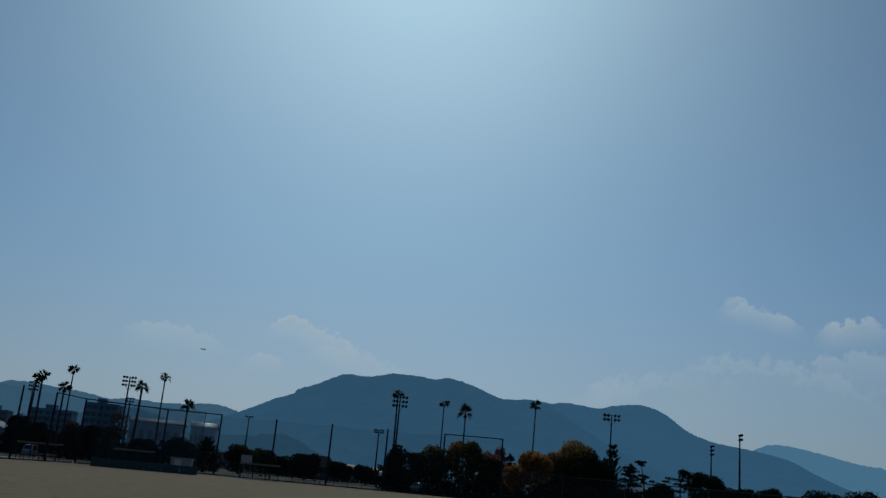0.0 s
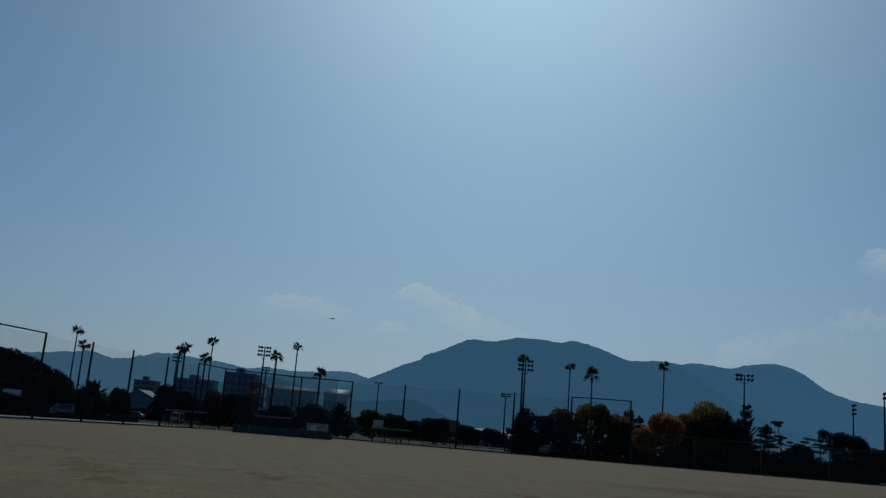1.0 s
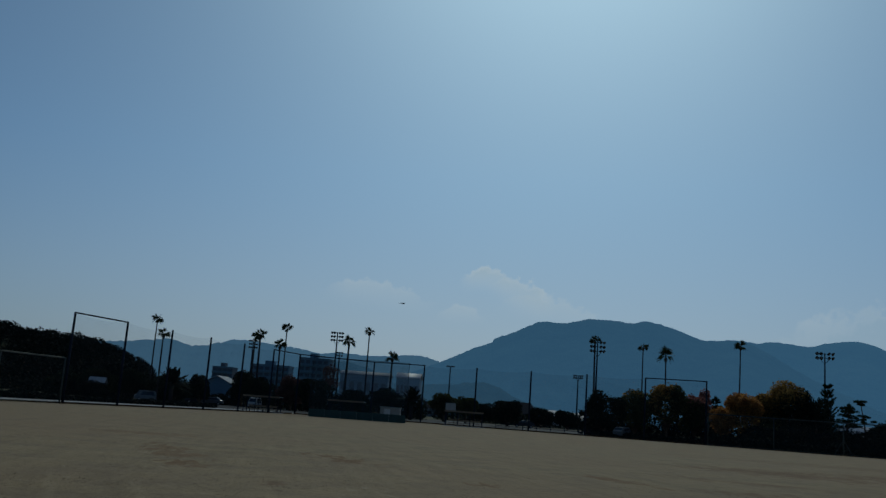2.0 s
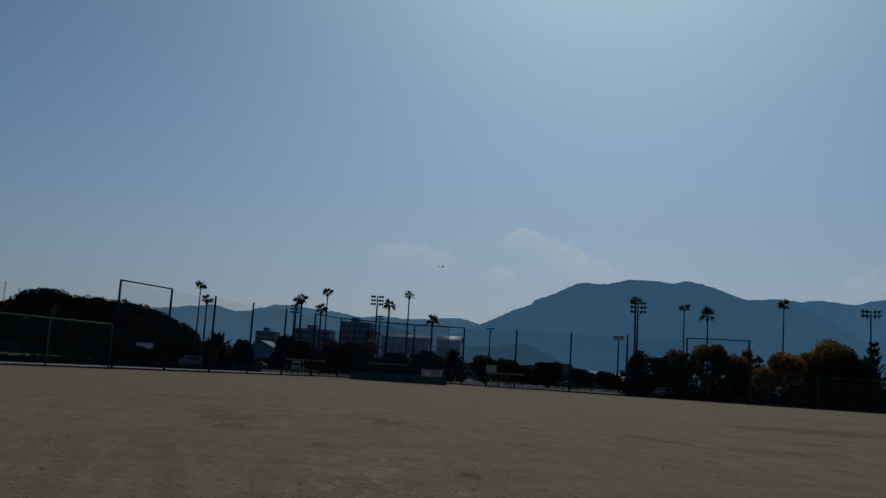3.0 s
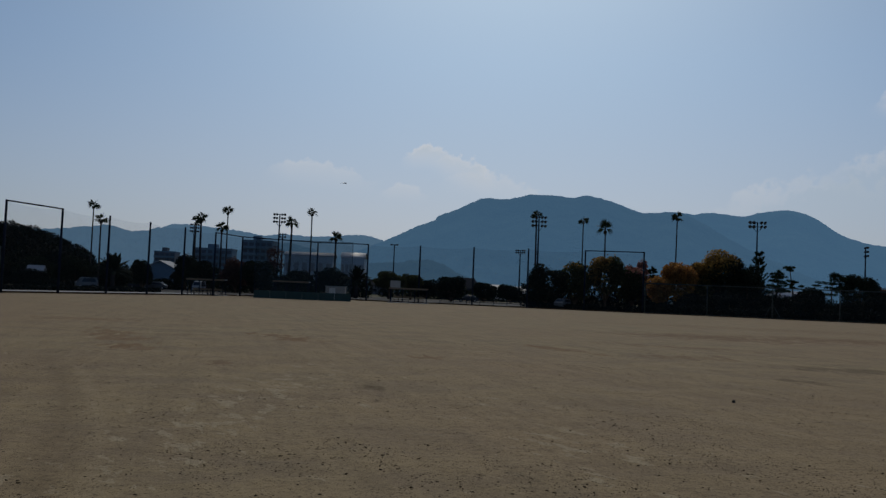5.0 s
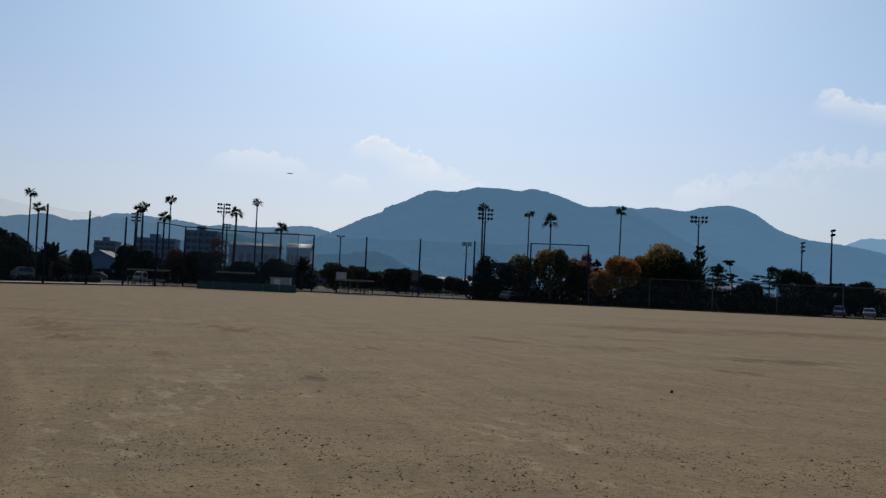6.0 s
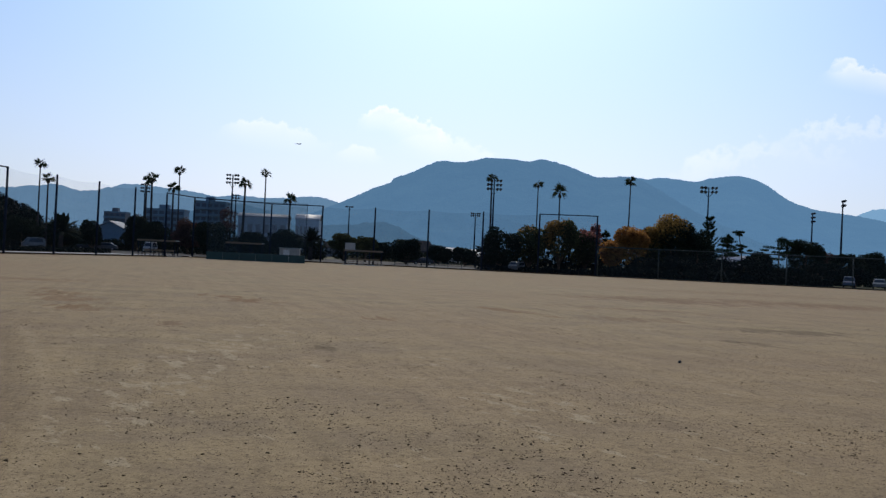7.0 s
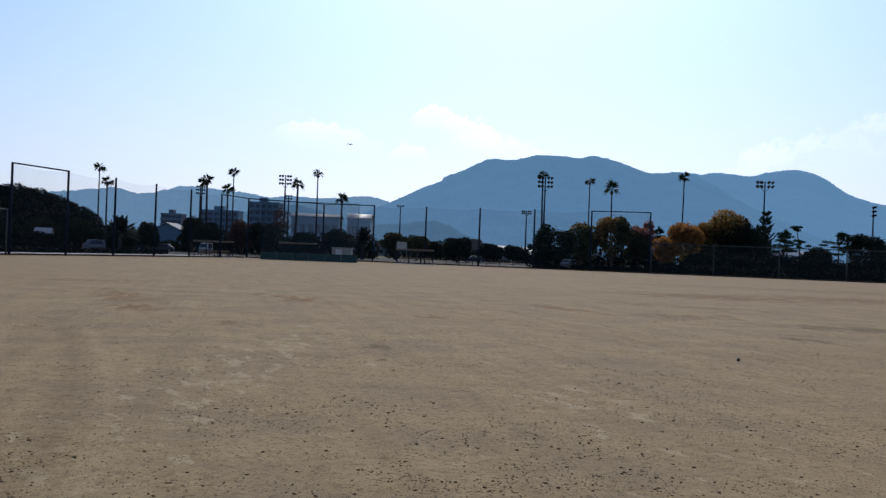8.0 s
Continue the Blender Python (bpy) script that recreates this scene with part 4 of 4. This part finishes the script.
fence_run("chain_link_fence", [(27.95, 120.65)] + [(27.9 + 7.93 * k, 121.0 - 2.0 * k) for k in range(1, 9)], 4.1, CHAIN, [(0, 8)], "chain-link fence on steel posts before shrubs", "fence", 0.08, True)
fence_run("chain_link_fence", [(-38.5 - 1.883 * k, 79.1 - 7.433 * k) for k in range(0, 6)], 4.1, CHAIN, [(0, 5)], "chain-link fence on steel posts beside the field", "fence", 0.08, True)


def kerb(points, label):
    g = Geo()
    for (ax, ay), (bx, by) in zip(points, points[1:]):
        a1 = math.atan2(by - ay, bx - ax)
        g.box(0, -0.14, -0.05, math.hypot(bx - ax, by - ay) - 0.01, 0.14, 0.16, pose(ax, ay, 0, 0, 0, math.degrees(a1)))
    tagged(part("kerb", g, CLOD), label, "kerb", kind="structure")


kerb([(x - 0.5, y + 0.1) for x, y in [(-49.7, 34.9)] + LEFT], "low dark edging along the field")
kerb([(x, y + 0.5) for x, y in BACK] + [(91.3, 105.5)], "low dark edging along the field")


def antenna(x, y, z0, z1, label):
    t = thing("antenna_mast", x, y, z0, 0, label, "mast")
    part("mast", Geo().tube([(0, 0, 0), (0, 0, z1 - z0)], [0.16, 0.08], 6), STEEL, t)
    for k in (0.8, 0.95):
        part("crossbar", Geo().box(-0.5, -0.04, (z1 - z0) * k - 0.04, 0.5, 0.04, (z1 - z0) * k + 0.04), STEEL, t)


antenna(-157.5, 252.5, 9.0, 20.2, "thin mast standing on the wooded hill")
antenna(-154.3, 255, 11.0, 18.6, "thin mast standing on the wooded hill")


# ---- floodlights ----
def floodlight(x, y, height, rows, per_row, width, turn, label, spread=1.0):
    t = thing("floodlight", x, y, 0, turn, label, "floodlight", "field floodlights")
    part("pole", Geo().tube([(0, 0, -0.1), (0, 0, height * 0.5), (0, 0, height + 0.2)], [0.30, 0.24, 0.15], 10), STEEL, t, smooth=True)
    size = min(0.5, 0.44 * width / per_row)
    lamp = Geo().tube([(0, 0.12, 0), (0, -0.08, -0.03), (0, -0.34, -0.1)], [size * 0.4, size * 0.9, size], 10).mesh("lamp", STEEL, True)
    lens = Geo().tube([(0, -0.34, -0.1), (0, -0.36, -0.105)], [size * 0.92, size * 0.92], 10).mesh("lens", LENS)
    for r in range(rows):
        z = height - r * spread
        part("crossarm", Geo().box(-width / 2, -0.05, z - 0.05, width / 2, 0.05, z + 0.05), STEEL, t)
        for k in range(per_row):
            u = (k + 0.5) / per_row - 0.5
            sg = 1 if u > 0.01 else -1 if u < -0.01 else 0
            lp = part("lamp", lamp, STEEL, t, m=pose((u * 0.86 + sg * 0.07) * width * 1.05, -0.16, z + 0.12, 22, 0, sg * 48))
            part("lens", lens, LENS, lp, "pale glass lens")
    for sg in (-1, 1):
        part("brace", Geo().tube([(0, 0, height - rows * spread - 0.4), (sg * width * 0.32, 0, height - (rows - 1) * spread)], 0.05, 5), STEEL, t)
    return t


floodlight(-41.0, 230, 19.9, 3, 4, 3.0, 0, "tall floodlight mast with three rows of lamps", 0.95)
floodlight(-70.3, 258, 18.2, 3, 4, 2.4, 30, "tall floodlight mast half hidden by a palm", 0.95)
floodlight(-45.2, 260, 16.6, 2, 3, 1.8, 0, "short floodlight mast behind a taller one", 0.8)
floodlight(-16.2, 330, 18.5, 1, 4, 2.6, 0, "distant floodlight mast with one row of lamps")
floodlight(27.4, 300, 16.8, 2, 4, 3.0, 0, "distant floodlight mast with two rows of lamps", 0.7)
floodlight(25.5, 230, 22.0, 3, 4, 3.8, 12, "tall floodlight mast beside a palm", 1.1)
floodlight(85.3, 240, 23.9, 2, 4, 4.6, 0, "tall floodlight mast with two rows of lamps", 1.1)
floodlight(112.7, 220, 20.5, 2, 3, 2.4, 80, "tall floodlight mast seen edge on", 1.1)
floodlight(124.1, 260, 19.8, 3, 4, 2.6, 84, "slim floodlight mast seen edge on", 1.2)


# ---- things at the edge of the field ----
def backstop():
    t = thing("batting_backstop", -23.4, 115.2, 0, 0, "low teal padded wall with dense netting on a steel frame", "backstop")
    w = 12.4
    for i in range(6):
        part("padding", Geo().box(i * w / 6 + 0.02, -0.12, 0.0, (i + 1) * w / 6 - 0.02, 0.12, 0.98), TEAL, t)
    for i in (0, w):
        part("post", Geo().tube([(i, 0.2, -0.1), (i, 0.2, 7.6)], 0.028, 8), STEEL, t)
    part("top_rail", Geo().tube([(0, 0.2, 7.56), (w, 0.2, 7.56)], 0.022, 6), STEEL, t)
    part("net", Geo().add([(0, 0.2, 0.9), (w, 0.2, 0.9), (w, 0.2, 7.56), (0, 0.2, 7.56)], [(0, 1, 2, 3)]), DENSENET, t)
    part("net", Geo().add([(0, 0.2, 0.0), (-1.2, 6, 0.0), (-1.2, 6, 7.56), (0, 0.2, 7.56)], [(0, 1, 2, 3)]), DENSENET, t)
    return t


backstop()


def shelter(x, y, width, depth, height, turn, label, bench=True):
    t = thing("shelter", x, y, 0, turn, label, "shelter", "players' shelters")
    part("roof", Geo().box(-0.15, -0.2, height - 0.10, width + 0.15, depth + 0.2, height), GALV, t)
    part("fascia", Geo().box(-0.16, -0.24, height - 0.2, width + 0.16, -0.203, height + 0.03), WOOD, t)
    for u in range(4):
        for v in (0, depth):
            part("post", Geo().tube([(u * width / 3, v, -0.1), (u * width / 3, v, height - 0.1)], 0.05, 8), STEEL, t)
    if bench:
        part("bench_seat", Geo().box(0.3, depth - 0.6, 0.42, width - 0.3, depth - 0.2, 0.47), WOOD, t)
        for u in range(3):
            part("bench_leg", Geo().box(0.5 + u * (width - 1) / 2 - 0.03, depth - 0.55, 0, 0.5 + u * (width - 1) / 2 + 0.03, depth - 0.25, 0.42), STEEL, t)
        part("bench_back", Geo().box(0.3, depth - 0.18, 0.65, width - 0.3, depth - 0.14, 0.9), WOOD, t)
    part("slab", Geo().box(-0.4, -0.5, -0.05, width + 0.4, depth + 0.4, 0.05), CONCRETE, t)
    return t


shelter(-32.8, 118.6, 4.6, 1.8, 2.15, 0, "open shelter with flat roof and bench")
shelter(-22.2, 122.5, 4.6, 1.6, 2.35, 0, "open shelter behind the teal backstop")
shelter(-6.4, 124.3, 5.0, 1.8, 2.05, 0, "open shelter with flat roof and bench")


def shed():
    t = thing("storage_shed", -14.9, 120.5, 0, 0, "small white storage shed with low roof", "shed")
    part("body", Geo().box(0, 0, 0, 2.6, 1.6, 1.8), CONCRETE, t)
    part("roof", Geo().box(-0.1, -0.15, 1.8, 2.7, 1.7, 1.92), GALV, t)
    part("door", Geo().box(0.5, -0.03, 0.1, 1.3, -0.003, 1.65), WHITE, t)
    return t


shed()


def board():
    t = thing("notice_board", -7.0, 135, 0, 0, "white board on two posts", "board")
    part("panel", Geo().box(0, -0.03, 2.1, 1.5, 0.03, 3.15), CONCRETE, t)
    for u in (0.2, 1.3):
        part("post", Geo().tube([(u, 0.07, -0.1), (u, 0.07, 3.1)], 0.04, 6), STEEL, t)


board()


def railing(x0, y0, x1, y1, count, label):
    t = thing("railing", x0, y0, 0, 0, label, "railing")
    for i in range(count + 1):
        s = i / count
        part("post", Geo().tube([((x1 - x0) * s, (y1 - y0) * s, -0.1), ((x1 - x0) * s, (y1 - y0) * s, 0.8)], 0.05, 6), STEEL, t)
    for z in (0.45, 0.78):
        part("rail", Geo().tube([(0, 0, z), (x1 - x0, y1 - y0, z)], 0.03, 6), STEEL, t)


railing(0.5, 131.5, 14.0, 128.2, 7, "low pipe railing along the path")


# ---- cars ----
def car(x, y, turn, paint, label, length=4.2, width=1.68, height=1.45, van=False):
    t = thing("car", x, y, 0, turn, label, "car", "parked cars")
    h = height
    if van:
        prof = [(0, 0.3), (0, 0.85), (0.25, 1.0), (0.75, h - 0.08), (1.1, h), (length - 0.25, h), (length, h * 0.6), (length, 0.3)]
    else:
        prof = [(0, 0.32), (0.02, 0.68), (0.25, 0.8), (1.05, 0.9), (1.75, h - 0.05), (2.2, h), (length - 1.15, h - 0.03), (length - 0.35, 0.95), (length - 0.05, 0.86), (length, 0.35)]
    n = len(prof)
    inset = lambda z: 0.0 if z < 0.92 else 0.14 * (z - 0.9) / (h - 0.9)
    g = Geo().add([(u - length / 2, sg * (width / 2 - inset(z)), z) for sg in (-1, 1) for u, z in prof],
                  [tuple(range(n))[::-1], tuple(range(n, 2 * n))] + [(i, (i + 1) % n, n + (i + 1) % n, n + i) for i in range(n)])
    body = part("body", g, paint, t)
    bv = body.modifiers.new("round", "BEVEL")
    bv.width, bv.segments = 0.05, 2
    a0, a1 = (0.95, length - 0.3) if van else (1.55, length - 0.85)
    for sg in (-1, 1):
        yy = lambda z: sg * (width / 2 - inset(z) + 0.006)
        part("side_window", Geo().add([(a0 - length / 2, yy(0.98), 0.98), (a1 - length / 2, yy(0.98), 0.98), (a1 - 0.25 - length / 2, yy(h - 0.16), h - 0.16), (a0 + 0.3 - length / 2, yy(h - 0.16), h - 0.16)], [(0, 1, 2, 3)]), GLASS, t)
    p0, p1 = (prof[2], prof[3]) if van else (prof[3], prof[4])
    q0, q1 = (prof[6], prof[5]) if van else (prof[7], prof[6])
    for name, (ua, za), (ub, zb), off in (("windscreen", p0, p1, -0.012), ("rear_window", q0, q1, 0.012)):
        w = width / 2 - 0.16
        la, lb = (ua * 0.85 + ub * 0.15, za * 0.85 + zb * 0.15), (ua * 0.15 + ub * 0.85, za * 0.15 + zb * 0.85)
        part(name, Geo().add([(la[0] - length / 2 + off, -w, la[1] + 0.012), (la[0] - length / 2 + off, w, la[1] + 0.012), (lb[0] - length / 2 + off, w - 0.08, lb[1] + 0.012), (lb[0] - length / 2 + off, -w + 0.08, lb[1] + 0.012)], [(0, 1, 2, 3)]), GLASS, t)
    for u in (0.78, length - 0.8):
        for sg in (-1, 1):
            wheel = part("wheel", Geo().tube([(0, -0.1, 0), (0, -0.07, 0), (0, 0.07, 0), (0, 0.1, 0)], [0.26, 0.3, 0.3, 0.26], 14), RUBBER, t, m=pose(u - length / 2, sg * (width / 2 - 0.08), 0.3))
            part("rim", Geo().tube([(0, sg * 0.09, 0), (0, sg * 0.108, 0)], [0.18, 0.17], 10), GALV, wheel)
    for sg in (-1, 1):
        part("headlight", Geo().box(-length / 2 - 0.02, sg * 0.55 - 0.17, 0.62, -length / 2 + 0.1, sg * 0.55 + 0.17, 0.76), LENS, t)
        part("tail_light", Geo().box(length / 2 - 0.1, sg * 0.62 - 0.1, 0.62, length / 2 + 0.015, sg * 0.62 + 0.1, 0.84), TAILRED, t)
    return t


car(-58.3, 150, 25, SILVER, "silver-grey van parked behind the fence", 3.5, 1.6, 1.75, True)
car(-56.5, 171, 10, DARKCAR, "dark blue car parked beside the house", 3.9)
car(-53.4, 171, 8, SILVER, "silver saloon car parked beside the house", 4.4)
car(-42.5, 161, 84, CARWHITE, "small white van parked behind the shelter", 3.4, 1.48, 1.9, True)
car(19.0, 135.5, 60, SILVER, "small pale car parked under the trees", 3.4, 1.48, 1.5, True)
car(67.0, 128.0, 62, BLUECAR, "blue and white car parked behind the fence", 3.6, 1.6, 1.6)
car(71.0, 127.0, 61, SILVER, "silver car parked behind the fence", 4.2)
car(74.0, 126.0, 60, BLUECAR, "dark blue car parked behind the fence", 4.2)
car(6.0, 172, 0, DARKCAR, "dark car parked across the car park", 4.2)


# ---- buildings ----
def block(name, x, y, width, depth, height, storeys, bays, turn, wall, label):
    """A block of flats: walls, slab edges, balconies and windows storey by storey."""
    t = thing(name, x, y, 0, turn, label, "building")
    part("wall", Geo().box(0, 0, -0.2, width, depth, height), wall, t)
    part("parapet", Geo().box(-0.2, -0.2, height, width + 0.2, depth + 0.2, height + 0.8), HAZEWALL, t)
    part("roof_hut", Geo().box(width * 0.3, depth * 0.3, height + 0.8, width * 0.55, depth * 0.7, height + 3.0), wall, t)
    sh, bw = height / storeys, width / bays
    win = Geo().box(bw * 0.14, -0.06, 0.5, bw * 0.86, -0.004, sh - 0.45).mesh("window", WINDOWGREY)
    bal = Geo().box(0.05, -1.3, 0, bw - 0.05, -1.2, 1.05).box(0.05, -1.2, -0.16, bw - 0.05, -0.003, 0).mesh("balcony", HAZEWALL)
    for s in range(storeys):
        for b in range(bays):
            part("window", win, GLASS, t, m=pose(b * bw, 0, s * sh))
            if s:
                part("balcony", bal, HAZEWALL, t, m=pose(b * bw, 0, s * sh))
    return t


block("apartment_building", -91.6, 420, 14.0, 12, 21.8, 7, 5, 0, HAZEWALL, "haze-blue mid-rise block with rows of balconies")
block("apartment_building", -130, 480, 20, 12, 19.6, 6, 6, 0, HAZEWALL, "haze-blue mid-rise block with rows of balconies")
block("apartment_building", -164, 520, 12, 10, 18.2, 6, 4, 0, TILEWALL, "hazy grey tiled block with rows of windows")


def house(x, y, width, depth, eaves, ridge, turn, roof, wall, label, name="house"):
    t = thing(name, x, y, 0, turn, label, "house")
    part("wall", Geo().add([(0, 0, -0.1), (width, 0, -0.1), (width, depth, -0.1), (0, depth, -0.1), (0, 0, eaves), (width, 0, eaves), (width, depth, eaves), (0, depth, eaves), (0, depth / 2, ridge - 0.1), (width, depth / 2, ridge - 0.1)],
                           [(0, 1, 5, 4), (1, 2, 6, 9, 5), (2, 3, 7, 6), (3, 0, 4, 8, 7)]), wall, t)
    o = 0.5
    rise = (ridge - eaves) / (depth / 2)
    for sg, y0 in ((-1, -o), (1, depth + o)):
        e1 = eaves - o * rise
        part("roof", Geo().add([(-o, y0, e1), (width + o, y0, e1), (width + o, depth / 2, ridge), (-o, depth / 2, ridge), (-o, y0, e1 + 0.15), (width + o, y0, e1 + 0.15), (width + o, depth / 2, ridge + 0.15), (-o, depth / 2, ridge + 0.15)],
                               [(0, 1, 2, 3), (4, 5, 6, 7), (0, 1, 5, 4), (1, 2, 6, 5), (3, 0, 4, 7)]), roof, t)
    k = max(2, int(width / 2.4))
    for i in range(k):
        for z in ([0.9] if eaves < 4 else [0.9, 3.5]):
            wnd = part("window", Geo().box((i + 0.5) * width / k - 0.6, -0.03, z, (i + 0.5) * width / k + 0.6, -0.004, z + 1.2), GLASS, t)
            part("frame", Geo().box((i + 0.5) * width / k - 0.68, -0.06, z - 0.08, (i + 0.5) * width / k + 0.68, -0.003, z), WHITE, wnd)
    return t


house(-67.2, 212.8, 7, 8.0, 4.3, 6.2, -92, DULLROOF, HAZEWALL, "blue-grey gabled house with a pale metal roof")
house(-76.6, 169.0, 2.1, 2.6, 2.6, 3.5, 14, DULLROOF, DARKWALL, "small house with pale roof below the hill")
house(4.6, 300, 10.5, 9, 3.6, 6.9, 24, ROOFTILE, DARKWALL, "long house with dark tiled roof")
house(18.0, 322, 7, 7, 3.4, 5.2, 0, ROOFMETAL, WHITE, "low building with bright metal roof")
house(27.0, 322, 5, 7, 3.2, 4.9, 8, ROOFMETAL, WHITE, "low building with bright metal roof")
house(-6.0, 340, 7, 7, 3.2, 5.0, -10, ROOFMETAL, PLASTER, "small house with bright metal roof")
house(-24, 330, 8, 7, 3.4, 5.4, 10, ROOFTILE, PLASTER, "small house with dark tiled roof")
house(82.0, 215, 8, 7, 3.6, 5.4, 5, ROOFMETAL, WHITE, "white low building behind the pines")
house(74.0, 220, 6, 7, 3.4, 5.0, 0, ROOFMETAL, WHITE, "white low building behind the pines")
house(139.0, 215, 9, 8, 3.6, 6.0, 12, ROOFTILE, PLASTER, "house with dark roof beyond the trees")


def hillside_house(bearing, height, reach, width, label):
    """A small building on a far slope; its footing runs down into the hill."""
    b = radians(bearing)
    t = thing("hillside_house", reach * math.sin(b), reach * math.cos(b), EYE + reach * math.tan(radians(height)), -bearing, label, "house")
    part("wall", Geo().box(-width / 2, 0, -30, width / 2, width * 0.6, 0), PLASTER, t)
    part("roof", Geo().add([(-width * 0.55, -0.8, -0.5), (width * 0.55, -0.8, -0.5), (width * 0.5, width * 0.3, width * 0.28), (-width * 0.5, width * 0.3, width * 0.28), (-width * 0.55, width * 0.65, 0), (width * 0.55, width * 0.65, 0)],
                           [(0, 1, 2, 3), (3, 2, 5, 4), (0, 3, 4), (1, 5, 2), (0, 4, 5, 1)]), ROOFMETAL, t)


hillside_house(1.54, 2.33, 1828, 11, "small building with a bright roof on the mountain's slope")
hillside_house(-5.26, 2.62, 3350, 18, "building with a bright roof on the far range")


def hall(x, y, width, depth, eaves, rise, wall, roofing, label):
    t = thing("sports_hall", x, y, 0, 0, label, "hall")
    part("wall", Geo().box(0, 0, -0.2, width, depth, eaves), wall, t)
    g = Geo()
    for i in range(13):
        s = i / 12
        z = eaves + rise * math.sin(math.pi * s)
        g.v += [(-0.6, depth * s, z), (width + 0.6, depth * s, z)]
    g.f = [(2 * i, 2 * i + 2, 2 * i + 3, 2 * i + 1) for i in range(12)]
    roof = part("roof", g, roofing, t, "pale curved metal roof", True)
    sol = roof.modifiers.new("thick", "SOLIDIFY")
    sol.thickness = 0.4
    # windows share the pale plaster, washed out as haze would do
    for i in range(6):
        part("window", Geo().box(width * (i + 0.2) / 6, -0.1, eaves * 0.55, width * (i + 0.8) / 6, -0.01, eaves * 0.8), PLASTER, t)


hall(-64.6, 600, 15.5, 20, 22.3, 3.6, HALLWALL, ROOFMETAL, "sports hall with pale curved roof")
hall(-95.5, 560, 30, 20, 21.0, 2.4, HALLWALL, DULLROOF, "long hall with pale roof")


# ---- a model aeroplane in the air ----
def aeroplane():
    d, az, el = 150.0, radians(-6.2), radians(6.67)
    t = thing("model_aeroplane", d * math.sin(az), d * math.cos(az), EYE + d * math.tan(el), 60, "small dark model aeroplane in flight", "aeroplane")
    part("fuselage", Geo().tube([(-0.55, 0, 0), (-0.45, 0, 0.01), (-0.1, 0, 0.03), (0.3, 0, 0.02), (0.6, 0, 0.02)], [0.02, 0.06, 0.075, 0.05, 0.02], 8), DARKCAR, t, smooth=True)
    part("wing", Geo().box(-0.22, -0.6, 0.04, 0.02, 0.6, 0.065), DARKCAR, t)
    part("tailplane", Geo().box(0.45, -0.22, 0.02, 0.6, 0.22, 0.035), DARKCAR, t)
    part("fin", Geo().box(0.45, -0.01, 0.03, 0.6, 0.01, 0.2), DARKCAR, t)


aeroplane()


# ---- clods and pebbles on the field ----
def clods():
    rng = np.random.default_rng(5)
    g = Geo()
    ring = [(math.cos(t), math.sin(t)) for t in (2 * math.pi * k / 6 for k in range(6))]
    faces = [(k, (k + 1) % 6, 6 + (k + 1) % 6, 6 + k) for k in range(6)] + [(6, 7, 8, 9, 10, 11)]
    for _ in range(160000):
        y = 4.5 + 26 * rng.random() ** 2.8
        x = (rng.random() - 0.5) * (y * 1.5 + 4)
        drift = noise.noise((x * 0.55 + 3, y * 0.4, 2)) + 0.7 * noise.noise((x * 2.1, y * 1.6, 7))
        if drift < 0.16 and rng.random() < 0.82:
            continue
        k = 0.0022 + 0.0048 * rng.random() ** 2.4 + 0.008 * rng.random() ** 16
        b = rng.random() * 6.28
        z = 0.022 * noise.noise((x * 0.9, y * 0.9, 0)) + 0.012 * noise.noise((x * 3.1, y * 3.1, 4)) - 0.002
        jit = 0.7 + 0.6 * rng.random(12)
        stretch = 1.0 + 1.1 * rng.random()
        pts = [(u * jit[i] * stretch, v * jit[i], 0.0) for i, (u, v) in enumerate(ring)]
        pts += [(u * 0.55 * jit[6 + i] * stretch, v * 0.55 * jit[6 + i], 0.45 + 0.3 * jit[6 + i]) for i, (u, v) in enumerate(ring)]
        g.add([(x + k * (u * math.cos(b) - v * math.sin(b)), y + k * (u * math.sin(b) + v * math.cos(b)), z + k * w) for u, v, w in pts], faces)
    tagged(part("clods", g, CLOD), "small earth clods and pebbles strewn on sand", "clods", kind="stuff")
    s = Geo()
    s.tube([(4.97, 15.05, -0.01), (4.98, 15.05, 0.02), (4.99, 15.05, 0.04)], [0.024, 0.028, 0.013], 7)
    tagged(part("stone", s, ASPHALT, smooth=True), "single dark stone lying on the sand", "stone")


clods()
